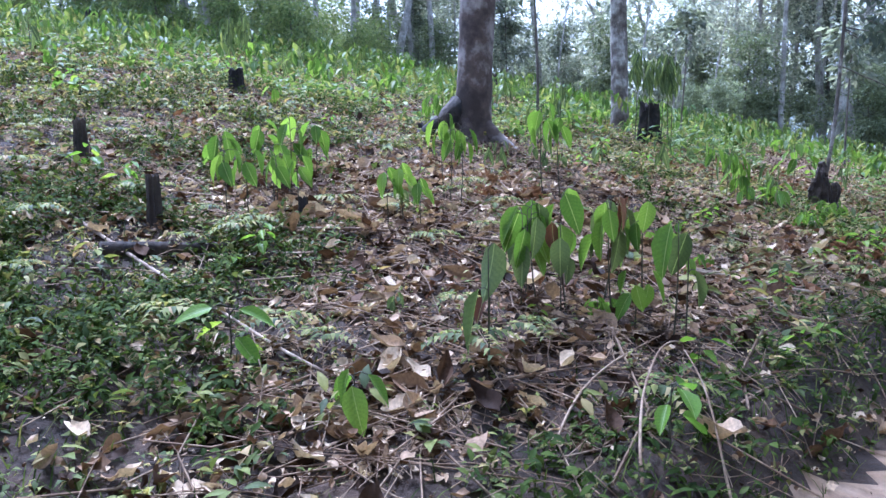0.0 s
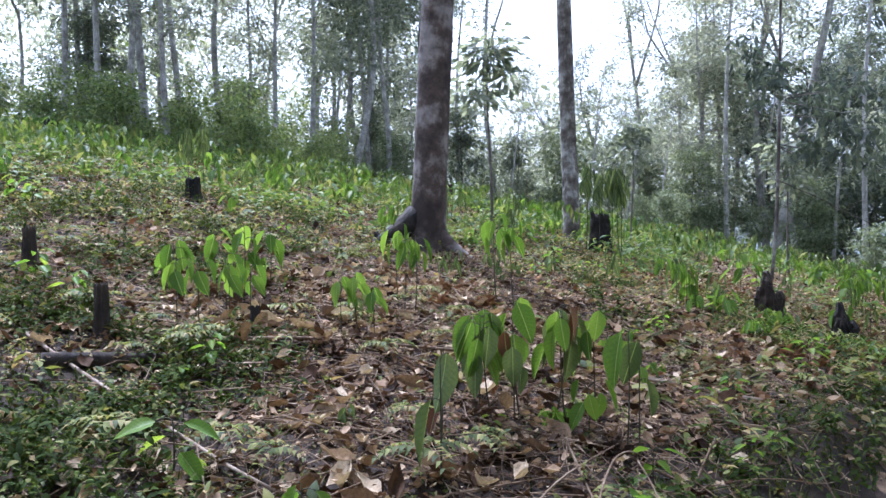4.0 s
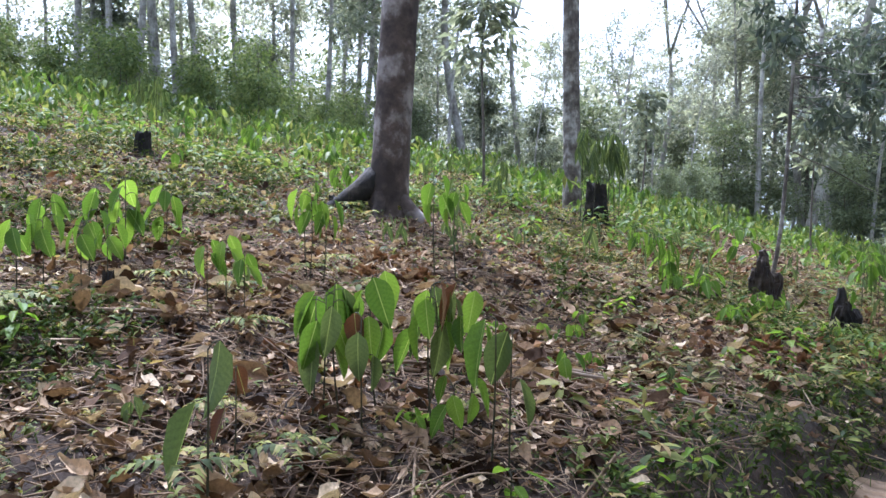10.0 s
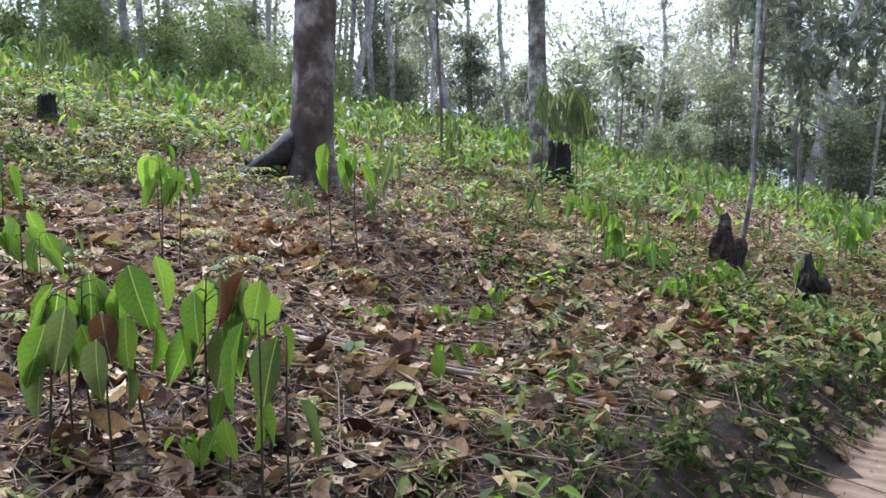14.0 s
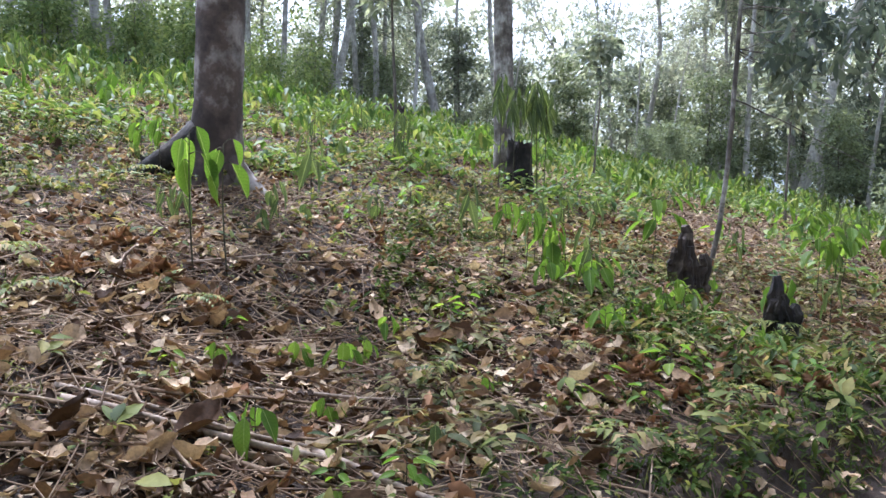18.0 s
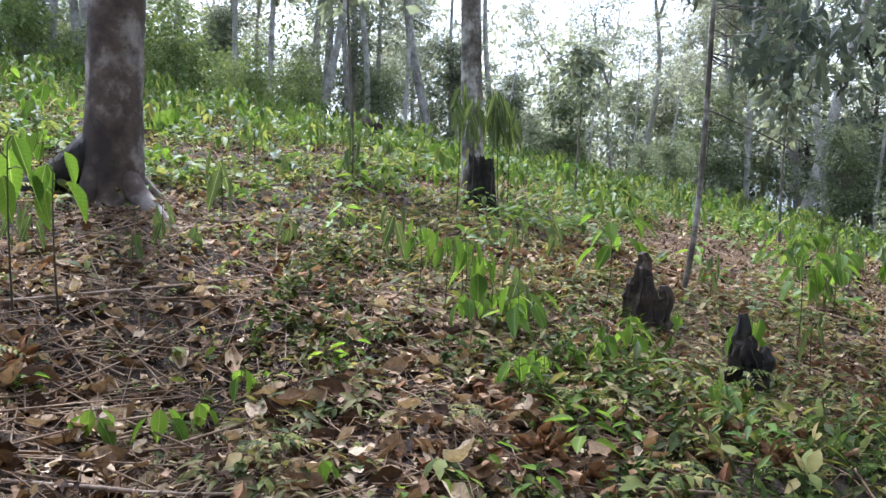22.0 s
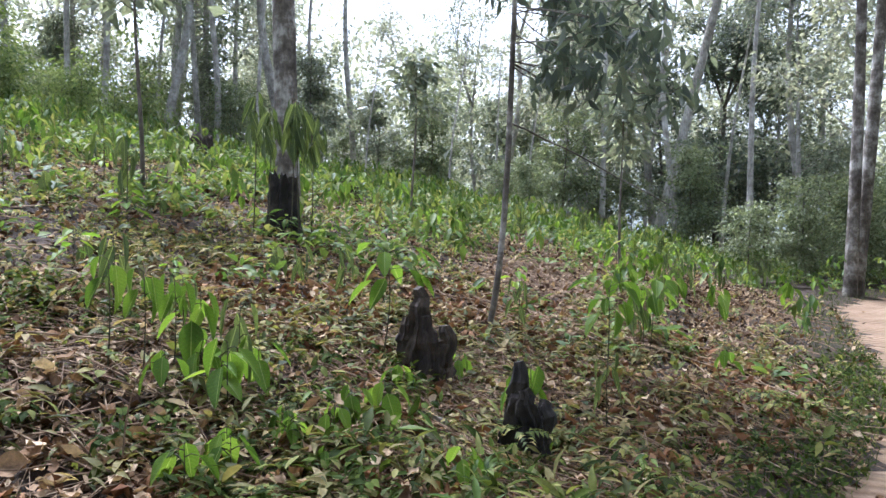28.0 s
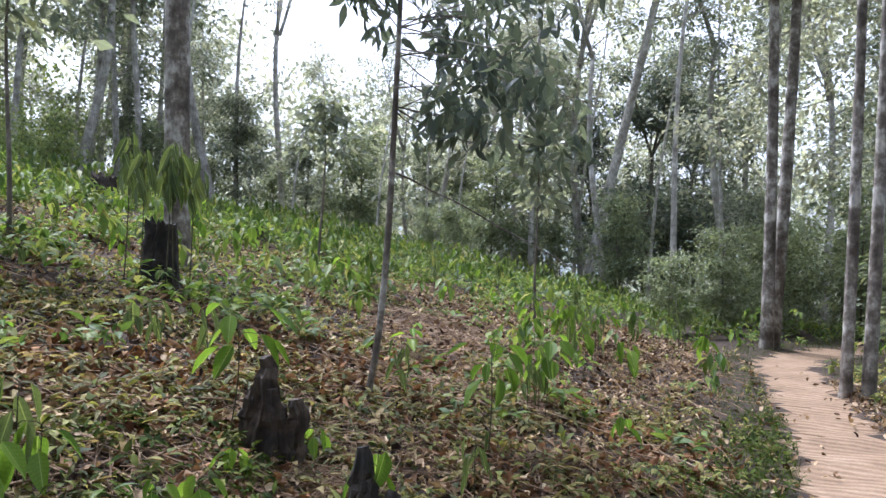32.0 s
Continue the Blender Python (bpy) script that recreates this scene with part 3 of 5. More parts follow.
def clumps(seed, count, per, span, reach, tall, spread, low, high, mat, name, label, category):
    """Clumps of leaves on twigs too far off to tell apart."""
    rng = np.random.default_rng(seed)
    ca, cr = rng.uniform(span[0], span[1], count), rng.uniform(reach[0], reach[1], count)
    cx, cy = 2 + cr * np.sin(np.radians(ca)), 3 + cr * np.cos(np.radians(ca))
    keep = (np.abs(track(cx, cy)[0]) > 2.5) & ~((ca > 28) & (ca < 33.5) & (cr < 34))
    cx, cy, ca = cx[keep], cy[keep], ca[keep]
    cz = ground_z(cx, cy) + tall(ca, rng.random(len(ca)))
    n = len(ca) * per
    at = np.repeat(np.stack([cx, cy, cz], 1), per, 0) + rng.normal(0, 1, (n, 3)) * np.array([spread, spread, spread * .6])
    L = rng.uniform(low, high, n)
    stuff(name, leaves(at, rng.normal(0, 1, (n, 3)) + np.array([0, 0, -.5]), unit(rng.normal(0, .6, (n, 3)) + np.array([0, 0, 1])), L, L * rng.uniform(.4, .6, n)), mat, label, category)


# deep wood behind, too far to tell plant from plant
clumps(61, 60, 44, (-48, -6), (30, 42), lambda a, k: .4 + 5.5 * k ** 1.2, .5, .16, .32, SHRUB, "far_undergrowth", "dense leafy undergrowth above the clearing", "undergrowth")
clumps(62, 230, 50, (-48, 66), (38, 56), lambda a, k: .4 + 7.5 * k ** 1.2, .7, .24, .46, HAZE_PALE, "far_undergrowth", "dense leafy undergrowth deep in the wood", "undergrowth")
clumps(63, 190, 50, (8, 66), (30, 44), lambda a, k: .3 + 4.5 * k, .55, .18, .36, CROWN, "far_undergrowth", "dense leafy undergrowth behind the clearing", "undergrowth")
clumps(64, 380, 76, (-46, 64), (42, 62), lambda a, k: np.where((a > 0) & (a < 17), 2 + 8 * k, 2.5 + 15 * k), .85, .24, .48, HAZE_PALE, "far_crowns", "crowns of far forest trees", "trees")
clumps(65, 120, 64, (-6, 21), (37, 50), lambda a, k: .5 + 8.5 * k, .75, .22, .44, HAZE_PALE, "far_crowns", "low crowns of far forest trees", "trees")
clumps(67, 70, 60, (26, 35), (37, 42), lambda a, k: .3 + 4.5 * k, .6, .2, .4, DARKLEAF, "far_undergrowth", "dark undergrowth round the broad-leaved trees", "undergrowth")
clumps(66, 460, 62, (-50, 68), (55, 72), lambda a, k: 1 + np.where((a > 0) & (a < 17), 9, 15) * k, 1.15, .36, .7, HAZY, "far_crowns", "crowns of the farthest trees, paled by painted haze", "trees")
# unseen trees added behind the camera and below the footpath, darkening the near ground
for x, y, which, s in ((6, -6, 0, 1), (-3, -9, 1, 1), (12, -2, 3, 1), (16, 5, 2, 1), (-10, -4, 3, 1), (1, -13, 2, 1), (19, 11, 1, 1), (-15, 6, 0, 1), (22, 17, 3, 1), (-17, 16, 1, 1),
                       (4.5, -1.5, 3, .7), (8.5, 1.0, 2, .8), (1.0, -5.0, 3, .75), (-4.5, -6.0, 2, .9), (11.5, 3.5, 3, .75), (7.5, -4.0, 1, 1), (-7.5, -9.0, 0, 1), (15, 8.5, 0, .9), (10.5, -6.5, 3, 1), (3.5, -9.5, 0, 1)):
    tree(SLIM[which], stand(x, y, 37 * x, s), "unseen slim forest tree added to darken the near ground", FOREST)
for x, y, which, s in ((3.2, -1.2, 0, .9), (5.8, .8, 2, .8), (8.0, 3.0, 0, .9), (10.0, 5.6, 2, .7), (0.6, -3.4, 2, .9), (-2.6, -4.6, 0, 1), (12.0, 7.6, 0, .8), (6.5, -1.8, 2, 1.1), (-5.5, -3.2, 2, 1)):
    tree(UNDER[which], stand(x, y, 61 * x, s), "unseen leafy young tree added to darken the near ground", "undergrowth")
for x, y, which, s in ((14.6, 15.2, 1, .8), (16.0, 15.9, 0, .9), (17.8, 16.3, 2, .8), (18.5, 21.5, 0, .8), (14.0, 13.4, 1, .6), (19.9, 17.0, 2, 1), (13.6, 12.0, 0, .55), (15.6, 20.6, 1, .7), (14.2, 20.9, 0, .5), (16.8, 22.0, 1, .8), (12.6, 20.2, 1, .5)):
    tree(UNDER[which], stand(x, y, 50 * x, s), "leafy shrub beside the footpath", "undergrowth")


def trunk_thing(name, label, base, top, r0, r1, mat, seed, curve=(0, 0), sides=16, flare=.5, n=26, wide=1.0, foliage=1500):
    """A single tall trunk whose crown is out of sight."""
    rng = np.random.default_rng(seed)
    z0 = float(ground_z(base[0], base[1])) - .2
    t = thing(name, pose(base[0], base[1], z0), label, "tree")
    k = np.linspace(0, 1, n)
    w = k ** 1.6
    pts = np.stack([(top[0] - base[0]) * w + curve[0] * np.sin(w * 3.14), (top[1] - base[1]) * w + curve[1] * np.sin(w * 3.14), (top[2] - z0) * w], 1)
    radii = (r0 + (r1 - r0) * w) * (1 + flare * np.exp(-w * (top[2] - z0) / .28))
    part("trunk", mesh_of("trunk", *tube(pts, radii, sides, .035, rng), mat), t)
    ends = []
    for i in range(int(9 * wide)):
        s = pts[int(rng.integers(int(n * .82), n))]
        a, out = rng.uniform(0, 6.28), wide * rng.uniform(.9, 2.4)
        piece, line = limb(rng, s, s + np.array([math.cos(a) * out, math.sin(a) * out, rng.uniform(.4, 1.6)]), r1 * .4, r1 * .12, 6, .08, 6)
        part("limb", mesh_of("limb", *piece, mat), t)
        ends += list(line[2:])
    tagged(part("crown", mesh_of("crown", *crown_leaves(rng, np.array(ends), .42, foliage, .24), CROWN, False), t), kind="stuff")
    return t, pts


# ---- the single trees of the clearing ----
# Its unseen crown is made wide and dense to shade the near footpath corner.
main, _ = trunk_thing("tree", "large mottled reddish-brown tree trunk on the slope", (.26, 9.35), (1.16, 9.0, 13), .21, .15, BARK_MAIN, 31, (-.1, 0), 24, .5, 60, 1.6, 5200)
rng = np.random.default_rng(32)
for i, (a, far) in enumerate(((200, .8), (165, .55), (-28, .7), (60, .5), (255, .4))):
    c, s = math.cos(math.radians(a)), math.sin(math.radians(a))
    k = np.linspace(0, 1, 8)
    gx, gy = .26 + c * (.1 + far * k), 9.35 + s * (.1 + far * k)
    gz = ground_z(gx, gy) - main.location.z + (.46 if a in (200, 165) else .34) * (1 - k) ** 1.8 - .03
    part("root", mesh_of("root", *tube(np.stack([c * (.1 + far * k), s * (.1 + far * k), gz], 1), (.16 if a in (200, 165) else .11) * (1 - .75 * k), 9, .08, rng), BARK_MAIN if a not in (200, 165) else CHAR), main)
trunk_thing("tree", "tall straight grey-brown tree trunk behind a stump", (3.15, 14.4), (2.95, 14.5, 14), .155, .10, BARK_GREY, 33, (-.05, 0), 14, .3)

trunk_thing("tree", "white tree trunk leaning over the edge of the wood", (14.95, 31.0), (18.5, 31.6, 14), .2, .12, BARK_WHITE, 35, (0, 0), 12, .3)
sapling = thing("sapling", pose(5.0, 10.55, float(ground_z(5.0, 10.55)) - .05), "slender sapling with large dark drooping leaves", "tree")
k = np.linspace(0, 1, 20)
k = k ** 1.4
pts = np.stack([.12 * (1 - np.exp(-k * 9)) + .10 * k, -.1 * (1 - np.exp(-k * 6)), 5.2 * k], 1)
rng = np.random.default_rng(34)
part("trunk", mesh_of("trunk", *tube(pts, .028 - .014 * k, 9, .07, rng), BARK_GREY), sapling)
tips = []
for i in range(34):
    a = rng.uniform(-1.0, .9) if i > 8 else rng.uniform(1.9, 4.4)
    h = rng.uniform(2.15, 3.4) if i > 8 else rng.uniform(2.6, 3.6)
    s = np.array([np.interp(h, pts[:, 2], pts[:, j]) for j in range(3)])
    out = rng.uniform(.5, 1.75) if i > 8 else rng.uniform(.2, .7)
    b = s + np.array([math.cos(a) * out, math.sin(a) * out, rng.uniform(-.5, .45)])
    t, line = limb(rng, s, b, .006, .003, 6, .12, 5)
    part("branch", mesh_of("branch", *t, BARK_GREY), sapling)
    tips += [line[3], line[4], line[5]]
tips = np.array(tips)
cnt = 1150
c = tips[rng.integers(0, len(tips), cnt)]
al = unit(rng.normal(0, .6, (cnt, 3)) + np.array([0, 0, -.85]))
L = rng.uniform(.10, .19, cnt)
part("crown", mesh_of("crown", *leaves(c + rng.normal(0, .08, (cnt, 3)), al, unit(rng.normal(0, 1, (cnt, 3))), L, L * .34, OVATE, OVATE_FACES), DARKLEAF), sapling, "", None)
tw, _ = limb(rng, (.16, .03, 1.78), (1.58, -.1, 1.08), .009, .004, 9, .03, 5)
part("branch", mesh_of("branch", *tw, BARK_BROWN), sapling, "thin drooping bare branch")

young = tree_meshes(36, 3.6, .03, .5, (.01, 0), 0, 420, .22, BARK_BROWN, CROWN, .2, .2, 24)
tree(young, stand(1.54, 13.62, 0, 1), "thin dark young tree with a small leafy top", "", "sapling")
tree(young, stand(4.9, 16.6, 120, .8), "thin young tree on the slope", "", "sapling")
tree(young, stand(8.3, 16.4, 200, .9), "thin young tree above the footpath", "", "sapling")

for x, y, tx, ty, r, lab in ((11.27, 13.15, 11.45, 13.2, .075, "slim dark-footed tree beside the footpath"), (11.47, 13.0, 11.95, 13.3, .085, "twin slim tree beside the footpath"),
                             (13.3, 17.75, 13.35, 17.9, .12, "tall pale mottled tree at the bend of the footpath"), (13.52, 17.9, 14.2, 18.2, .13, "tall twin tree at the bend of the footpath")):
    trunk_thing("tree", lab, (x, y), (tx, ty, 9.5), r, r * .6, BARK_GREY, int(x * 100), (.10, .05), 12, .35)
tree(SLIM[2], stand(16.6, 16.2, 130, .8), "slim pale tree beside the footpath", FOREST)
tree(SLIM[0], stand(15.4, 20.4, 220, .75), "slim pale tree above the bend of the footpath", FOREST)


# ---- stumps ----
def stump(x, y, tall, r, mat, seed, label, peak=0.0, jag=.35, lean=(0, 0), sides=34, splinters=()):
    """A broken stump with a jagged rim, flaring roots and a hollow top."""
    rng = np.random.default_rng(seed)
    th = thing("tree_stump", pose(x, y, float(ground_z(x, y)) - .06), label, "tree stump", "stumps in the clearing")
    a = np.arange(sides) * 2 * math.pi / sides
    rim = 1 - jag * np.interp(np.arange(sides) / sides * 17, range(18), np.append(rng.random(17), .5)) ** 1.5 - .4 * rng.random(sides) * jag
    if peak:
        rim = rim * (1 - peak * (.5 - .5 * np.cos(a - rng.uniform(2.4, 3.6))) ** .8)
    lob = 1 + .16 * np.sin(3 * a + rng.uniform(0, 6)) + .07 * np.sin(7 * a + rng.uniform(0, 6))
    rib = rng.uniform(-.13, .13, sides)
    verts, rows = [], 13
    for i in range(rows):
        k = i / (rows - 1)
        rr = r * (1 + .55 * math.exp(-k * 7) - .22 * k) * lob * (1 + rib + rng.uniform(-.06, .06, sides))
        z = tall * k * rim
        verts += list(np.stack([rr * np.cos(a) + lean[0] * z, rr * np.sin(a) + lean[1] * z, z], 1))
    for f, dz in ((.62, -.05), (.3, -.22)):
        z = tall * (rim.mean() + (rim - rim.mean()) * f) + dz * tall
        verts += list(np.stack([r * .75 * f * np.cos(a) + lean[0] * z, r * .75 * f * np.sin(a) + lean[1] * z, z], 1))
    rows += 2
    faces = [(i * sides + j, i * sides + (j + 1) % sides, (i + 1) * sides + (j + 1) % sides, (i + 1) * sides + j) for i in range(rows - 1) for j in range(sides)]
    faces.append(tuple((rows - 1) * sides + j for j in range(sides)))
    part("stump_body", mesh_of("stump_body", verts, faces, mat, False), th)
    for dx, dy, hi, sr in splinters:
        m = np.linspace(0, 1, 13)
        line = np.stack([dx + .02 * np.sin(m * 5 + dx * 40), dy + .02 * np.cos(m * 4), hi * m], 1)
        rad = sr * (1.45 - .5 * m) * (1 - .45 * np.maximum(m - .75, 0) / .25) * (1 + .12 * np.sin(m * 9 + dy * 30))
        part("splinter", mesh_of("splinter", *tube(line + rng.normal(0, .006, line.shape), rad, 15, .14, rng, True, .34), mat, False), th)
    for q in range(3):
        b = rng.uniform(0, 6.28)
        n = np.linspace(0, 1, 5)
        px, py = np.cos(b) * r * (.8 + 1.3 * n), np.sin(b) * r * (.8 + 1.3 * n)
        pz = ground_z(x + px, y + py) - th.location.z + .1 * tall * (1 - n) - .01
        part("root", mesh_of("root", *tube(np.stack([px, py, pz], 1), r * .34 * (1 - .7 * n), 7, .1, rng), mat), th)
    return th


stump(4.34, 9.05, .42, .112, STUMP, 41, "broken dark stump with a tall jagged splinter", .1, .4, splinters=((-.07, .0, .66, .055), (-.01, -.04, .5, .06), (.1, -.02, .43, .05), (-.13, .0, .47, .035)))
stump(4.79, 8.25, .40, .125, CHAR, 42, "charred black stump with green sprouts", .1, .4, splinters=((-.06, .02, .6, .05), (-.02, -.03, .46, .055), (.08, 0, .38, .05)))
stump(3.22, 12.65, .85, .17, CHAR, 43, "tall charred black stump beside a tree trunk", .1, .25)
stump(-2.68, 10.05, .36, .095, CHAR, 44, "short charred cut stump among seedlings", 0, .12)
stump(-1.81, 4.67, 0.41, .045, STUMP, 45, "thin cut sapling stump", 0, .1)
stump(-2.79, 5.89, 0.41, .05, STUMP, 46, "thin cut sapling stump on the slope", 0, .1)
stump(-0.98, 5.09, 0.25, .035, CHAR, 53, "thin dark cut stub among seedlings", 0, .15)
stump(1.06, 20.4, .75, .26, STUMP, 47, "weathered brown stump high on the slope", .2, .3)
stump(3.95, 18.9, .45, .2, STUMP, 48, "weathered low brown stump", .2, .3)
stump(.12, 3.62, .16, .06, CHAR, 49, "small charred black stump in the litter", .3, .4)
stump(-.22, 9.3, .27, .12, CHAR, 50, "charred root stump against the large trunk", .3, .35, (-.2, 0))
stump(-5.2, 20.8, .55, .2, CHAR, 51, "charred stump beside a fallen log", .1, .2)
stump(-8.6, 19.6, .7, .17, CHAR, 52, "charred stump on the upper slope", .1, .2)


# ---- fallen wood ----
def stick(a, b, r, label, mat=None, lift=.02, seed=1, name="fallen_branch", bow=.03):
    rng = np.random.default_rng(seed)
    n = max(6, int(math.hypot(b[0] - a[0], b[1] - a[1]) * 6))
    k = np.linspace(0, 1, n)
    dx, dy = b[0] - a[0], b[1] - a[1]
    off = bow * (np.sin(k * 3.1) + .4 * np.sin(k * 9 + seed)) * math.hypot(dx, dy)
    x, y = a[0] + dx * k - dy * off / (abs(dx) + abs(dy)), a[1] + dy * k + dx * off / (abs(dx) + abs(dy))
    z = ground_z(x, y)
    z = np.convolve(np.pad(z, 2, "edge"), np.ones(5) / 5, "valid") + lift + r * .5
    mid = n // 2
    ob = new(name, mesh_of(name, *tube(np.stack([x - x[mid], y - y[mid], z - z[mid]], 1), r * (1 - .45 * k), 7, .1, rng), mat or STICK))
    ob.location = (x[mid], y[mid], z[mid])
    return tagged(ob, label, "branch", "fallen branches")


stick((-2.69, 4.98), (-0.52, 2.97), .013, "long pale dry stick lying across leaf litter", PALE_STICK, lift=.035, seed=1, bow=.008)
stick((-1.86, 4.66), (2.1, 5.35), .013, "long thin brown pole lying on leaf litter", lift=.05, seed=2, bow=.008)
stick((-4.9, 20.2), (-2.9, 20.9), .09, "grey fallen log on the upper slope", BARK, seed=3, name="fallen_log")
stick((4.01, 8.31), (4.48, 8.4), .036, "short brown log beside a stump", BARK_BROWN, seed=4, name="fallen_log")
stick((-1.9, 4.1), (-1.3, 4.45), .05, "dark rotten log in the grass", STUMP, seed=5, name="fallen_log")
for i, (a, b, r) in enumerate((((.55, 5.28), (1.91, 5.21), .012), ((1.5, 5.22), (2.4, 4.94), .02), ((.9, 5.2), (2.1, 4.98), .015), ((.4, 4.75), (1.75, 4.8), .014), ((1.0, 4.5), (2.3, 4.4), .01), ((.8, 4.1), (1.55, 3.3), .011), ((1.0, 3.0), (1.7, 3.7), .010),
                               ((1.5, 5.7), (3.0, 5.6), .012), ((2.0, 6.3), (3.3, 6.0), .011), ((.2, 7.2), (1.8, 7.7), .012), ((5.3, 10.9), (6.7, 11.3), .016), ((5.5, 11.2), (6.3, 11.9), .02),
                               ((2.6, 7.0), (3.9, 7.4), .010), ((-.9, 6.6), (.4, 6.9), .015), ((-2.2, 7.4), (-.9, 7.7), .018), ((-3.6, 5.6), (-2.0, 5.5), .014), ((1.6, 4.4), (2.2, 5.3), .008),
                               ((3.2, 8.7), (3.9, 8.2), .012), ((4.6, 9.3), (5.6, 9.5), .010), ((2.9, 5.9), (3.7, 6.6), .010))):
    stick(a, b, r, "dry brown fallen branch on leaf litter", seed=10 + i)


for i, (a, b, r) in enumerate((((0.33, 4.67), (1.32, 5.0), 0.012), ((0.84, 5.36), (1.81, 5.22), 0.012), ((1.81, 5.25), (2.32, 4.93), 0.016), ((1.24, 5.51), (2.46, 5.82), 0.008), ((0.77, 7.0), (1.72, 8.28), 0.01), ((0.91, 5.26), (1.88, 5.15), 0.018), ((0.82, 5.4), (1.3, 5.42), 0.012), ((3.57, 6.3), (4.0, 6.43), 0.012), ((1.48, 5.79), (2.22, 5.87), 0.01), ((1.74, 6.15), (2.32, 6.76), 0.007))):
    stick(a, b, r, "long thin dry pole lying on leaf litter", PALE_STICK if i % 3 else STICK, lift=.05, seed=40 + i, bow=.012)


def vine(points, r, label, mat=None, seed=1):
    """A bare arching stalk."""
    rng = np.random.default_rng(seed)
    p = np.array([(x, y, float(ground_z(x, y)) + h) for x, y, h in points])
    k = np.linspace(0, len(p) - 1, len(p) * 5)
    q = np.stack([np.interp(k, range(len(p)), p[:, j]) for j in range(3)], 1)
    q = np.stack([np.convolve(np.pad(q[:, j], 3, "edge"), np.ones(7) / 7, "valid") for j in range(3)], 1)
    o = q[0].copy()
    ob = new("dry_vine", mesh_of("dry_vine", *tube(q - o, np.linspace(r, r * .5, len(q)), 6, .08, rng), mat or STICK))
    ob.location = o
    tagged(ob, label, "vine", "dry vines")


vine([(.62, 2.5, .0), (.66, 2.75, .12), (.78, 3.1, .2), (.98, 3.5, .2), (1.2, 3.75, .05)], .007, "pale arching dead vine above leaf litter", seed=2)
vine([(.95, 2.4, 0), (.97, 2.7, .1), (1.0, 3.0, .2), (.98, 3.3, .26)], .006, "pale arching dead vine above leaf litter", seed=3)
vine([(.3, 2.6, .0), (.5, 3.1, .12), (.95, 3.7, .08), (1.3, 4.2, .0)], .006, "thin dry stalk across leaf litter", seed=4)
vine([(1.2, 3.5, .0), (1.7, 3.6, .12), (2.2, 3.9, .1), (2.6, 4.4, .0)], .004, "thin looping dry vine", seed=5)
vine([(1.5, 4.0, .0), (2.0, 4.1, .15), (2.5, 4.5, .12), (2.9, 5.1, .0)], .004, "thin looping dry vine", seed=6)
vine([(.9, 4.7, .0), (1.5, 4.4, .08), (2.1, 4.3, .1), (2.7, 4.7, .02)], .005, "thin looping dry vine", seed=7)
vine([(2.3, 5.6, .0), (2.8, 5.7, .1), (3.3, 6.1, .02)], .004, "thin looping dry vine", seed=8)
vine([(3.0, 7.2, .0), (3.02, 7.25, .3), (3.1, 7.3, .45)], .004, "thin upright dead stalk", seed=9)

FROND = [mesh_of("frond", *leaves(np.array([[.0, 0, 0]]), np.array([[0, 1.0, 0]]), np.array([[0, 0, 1.0]]), np.array([1.0]), np.array([.055]), CURL, CURL_FACES, .05, s), RUST) for s in (3, 5, 7)]


def withered(x, y, size, seed, label):
    """A collapsed clump of dead fronds."""
    rng = np.random.default_rng(seed)
    th = thing("withered_fern", pose(x, y, float(ground_z(x, y)) + .02), label, "fern", "withered ferns")
    for i in range(44):
        part("frond", FROND[i % 3], th, "", pose(rng.normal(0, .05), rng.normal(0, .05), rng.uniform(0, .06), rng.uniform(-35, 45), rng.uniform(-40, 40), rng.uniform(0, 360)) @ Matrix.Scale(size * rng.uniform(.6, 1.2), 4))


for i, (x, y, s) in enumerate(((1.06, 6.58, .11), (.71, 6.75, .12), (3.3, 6.5, .12), (.3, 6.6, .10), (.31, 7.15, .10), (4.4, 6.9, .11))):
    withered(x, y, s, 300 + i, "withered rust-brown fern collapsed on leaf litter")


# ---- seedlings ----
def leaf_mesh(name, mat, width=.4, fold=.16, droop=.12, rows=7, twist=0.0):
    """One broad leaf a unit long, folded along its rib, with a pointed tip."""
    verts, faces = [], []
    for i in range(rows + 1):
        k = i / rows
        w = width * .5 * (math.sin(math.pi * k ** .8) ** .75 if 0 < k < 1 else 0.02) * (1 - .25 * k)
        z = -droop * k * k
        wave = .012 * math.sin(k * 17)
        c, s = math.cos(twist * k), math.sin(twist * k)
        for q in (-1, -.5, 0, .5, 1):
            zz = z + fold * abs(q) * w * 2 * (.7 + .3 * abs(q)) + wave * q
            verts.append((q * w * c, k, zz + q * w * s))
    for i in range(rows):
        for j in range(4):
            faces.append((i * 5 + j, i * 5 + j + 1, (i + 1) * 5 + j + 1, (i + 1) * 5 + j))
    return mesh_of(name, verts, faces, mat)


LEAF = {key: [leaf_mesh("leaf", mat, w, f, d, 7, t) for w, f, d, t in ((.54, .22, .10, .2), (.58, .15, .18, -.2), (.46, .35, .06, .1))] for key, mat in (("seed", SEED), ("dull", DULL), ("bright", BRIGHT), ("red", RED))}
LEAF["long"] = [leaf_mesh("leaf", DULL, w, f, d, 7, t) for w, f, d, t in ((.27, .3, .08, .2), (.31, .2, .12, -.2), (.24, .4, .05, .1))]


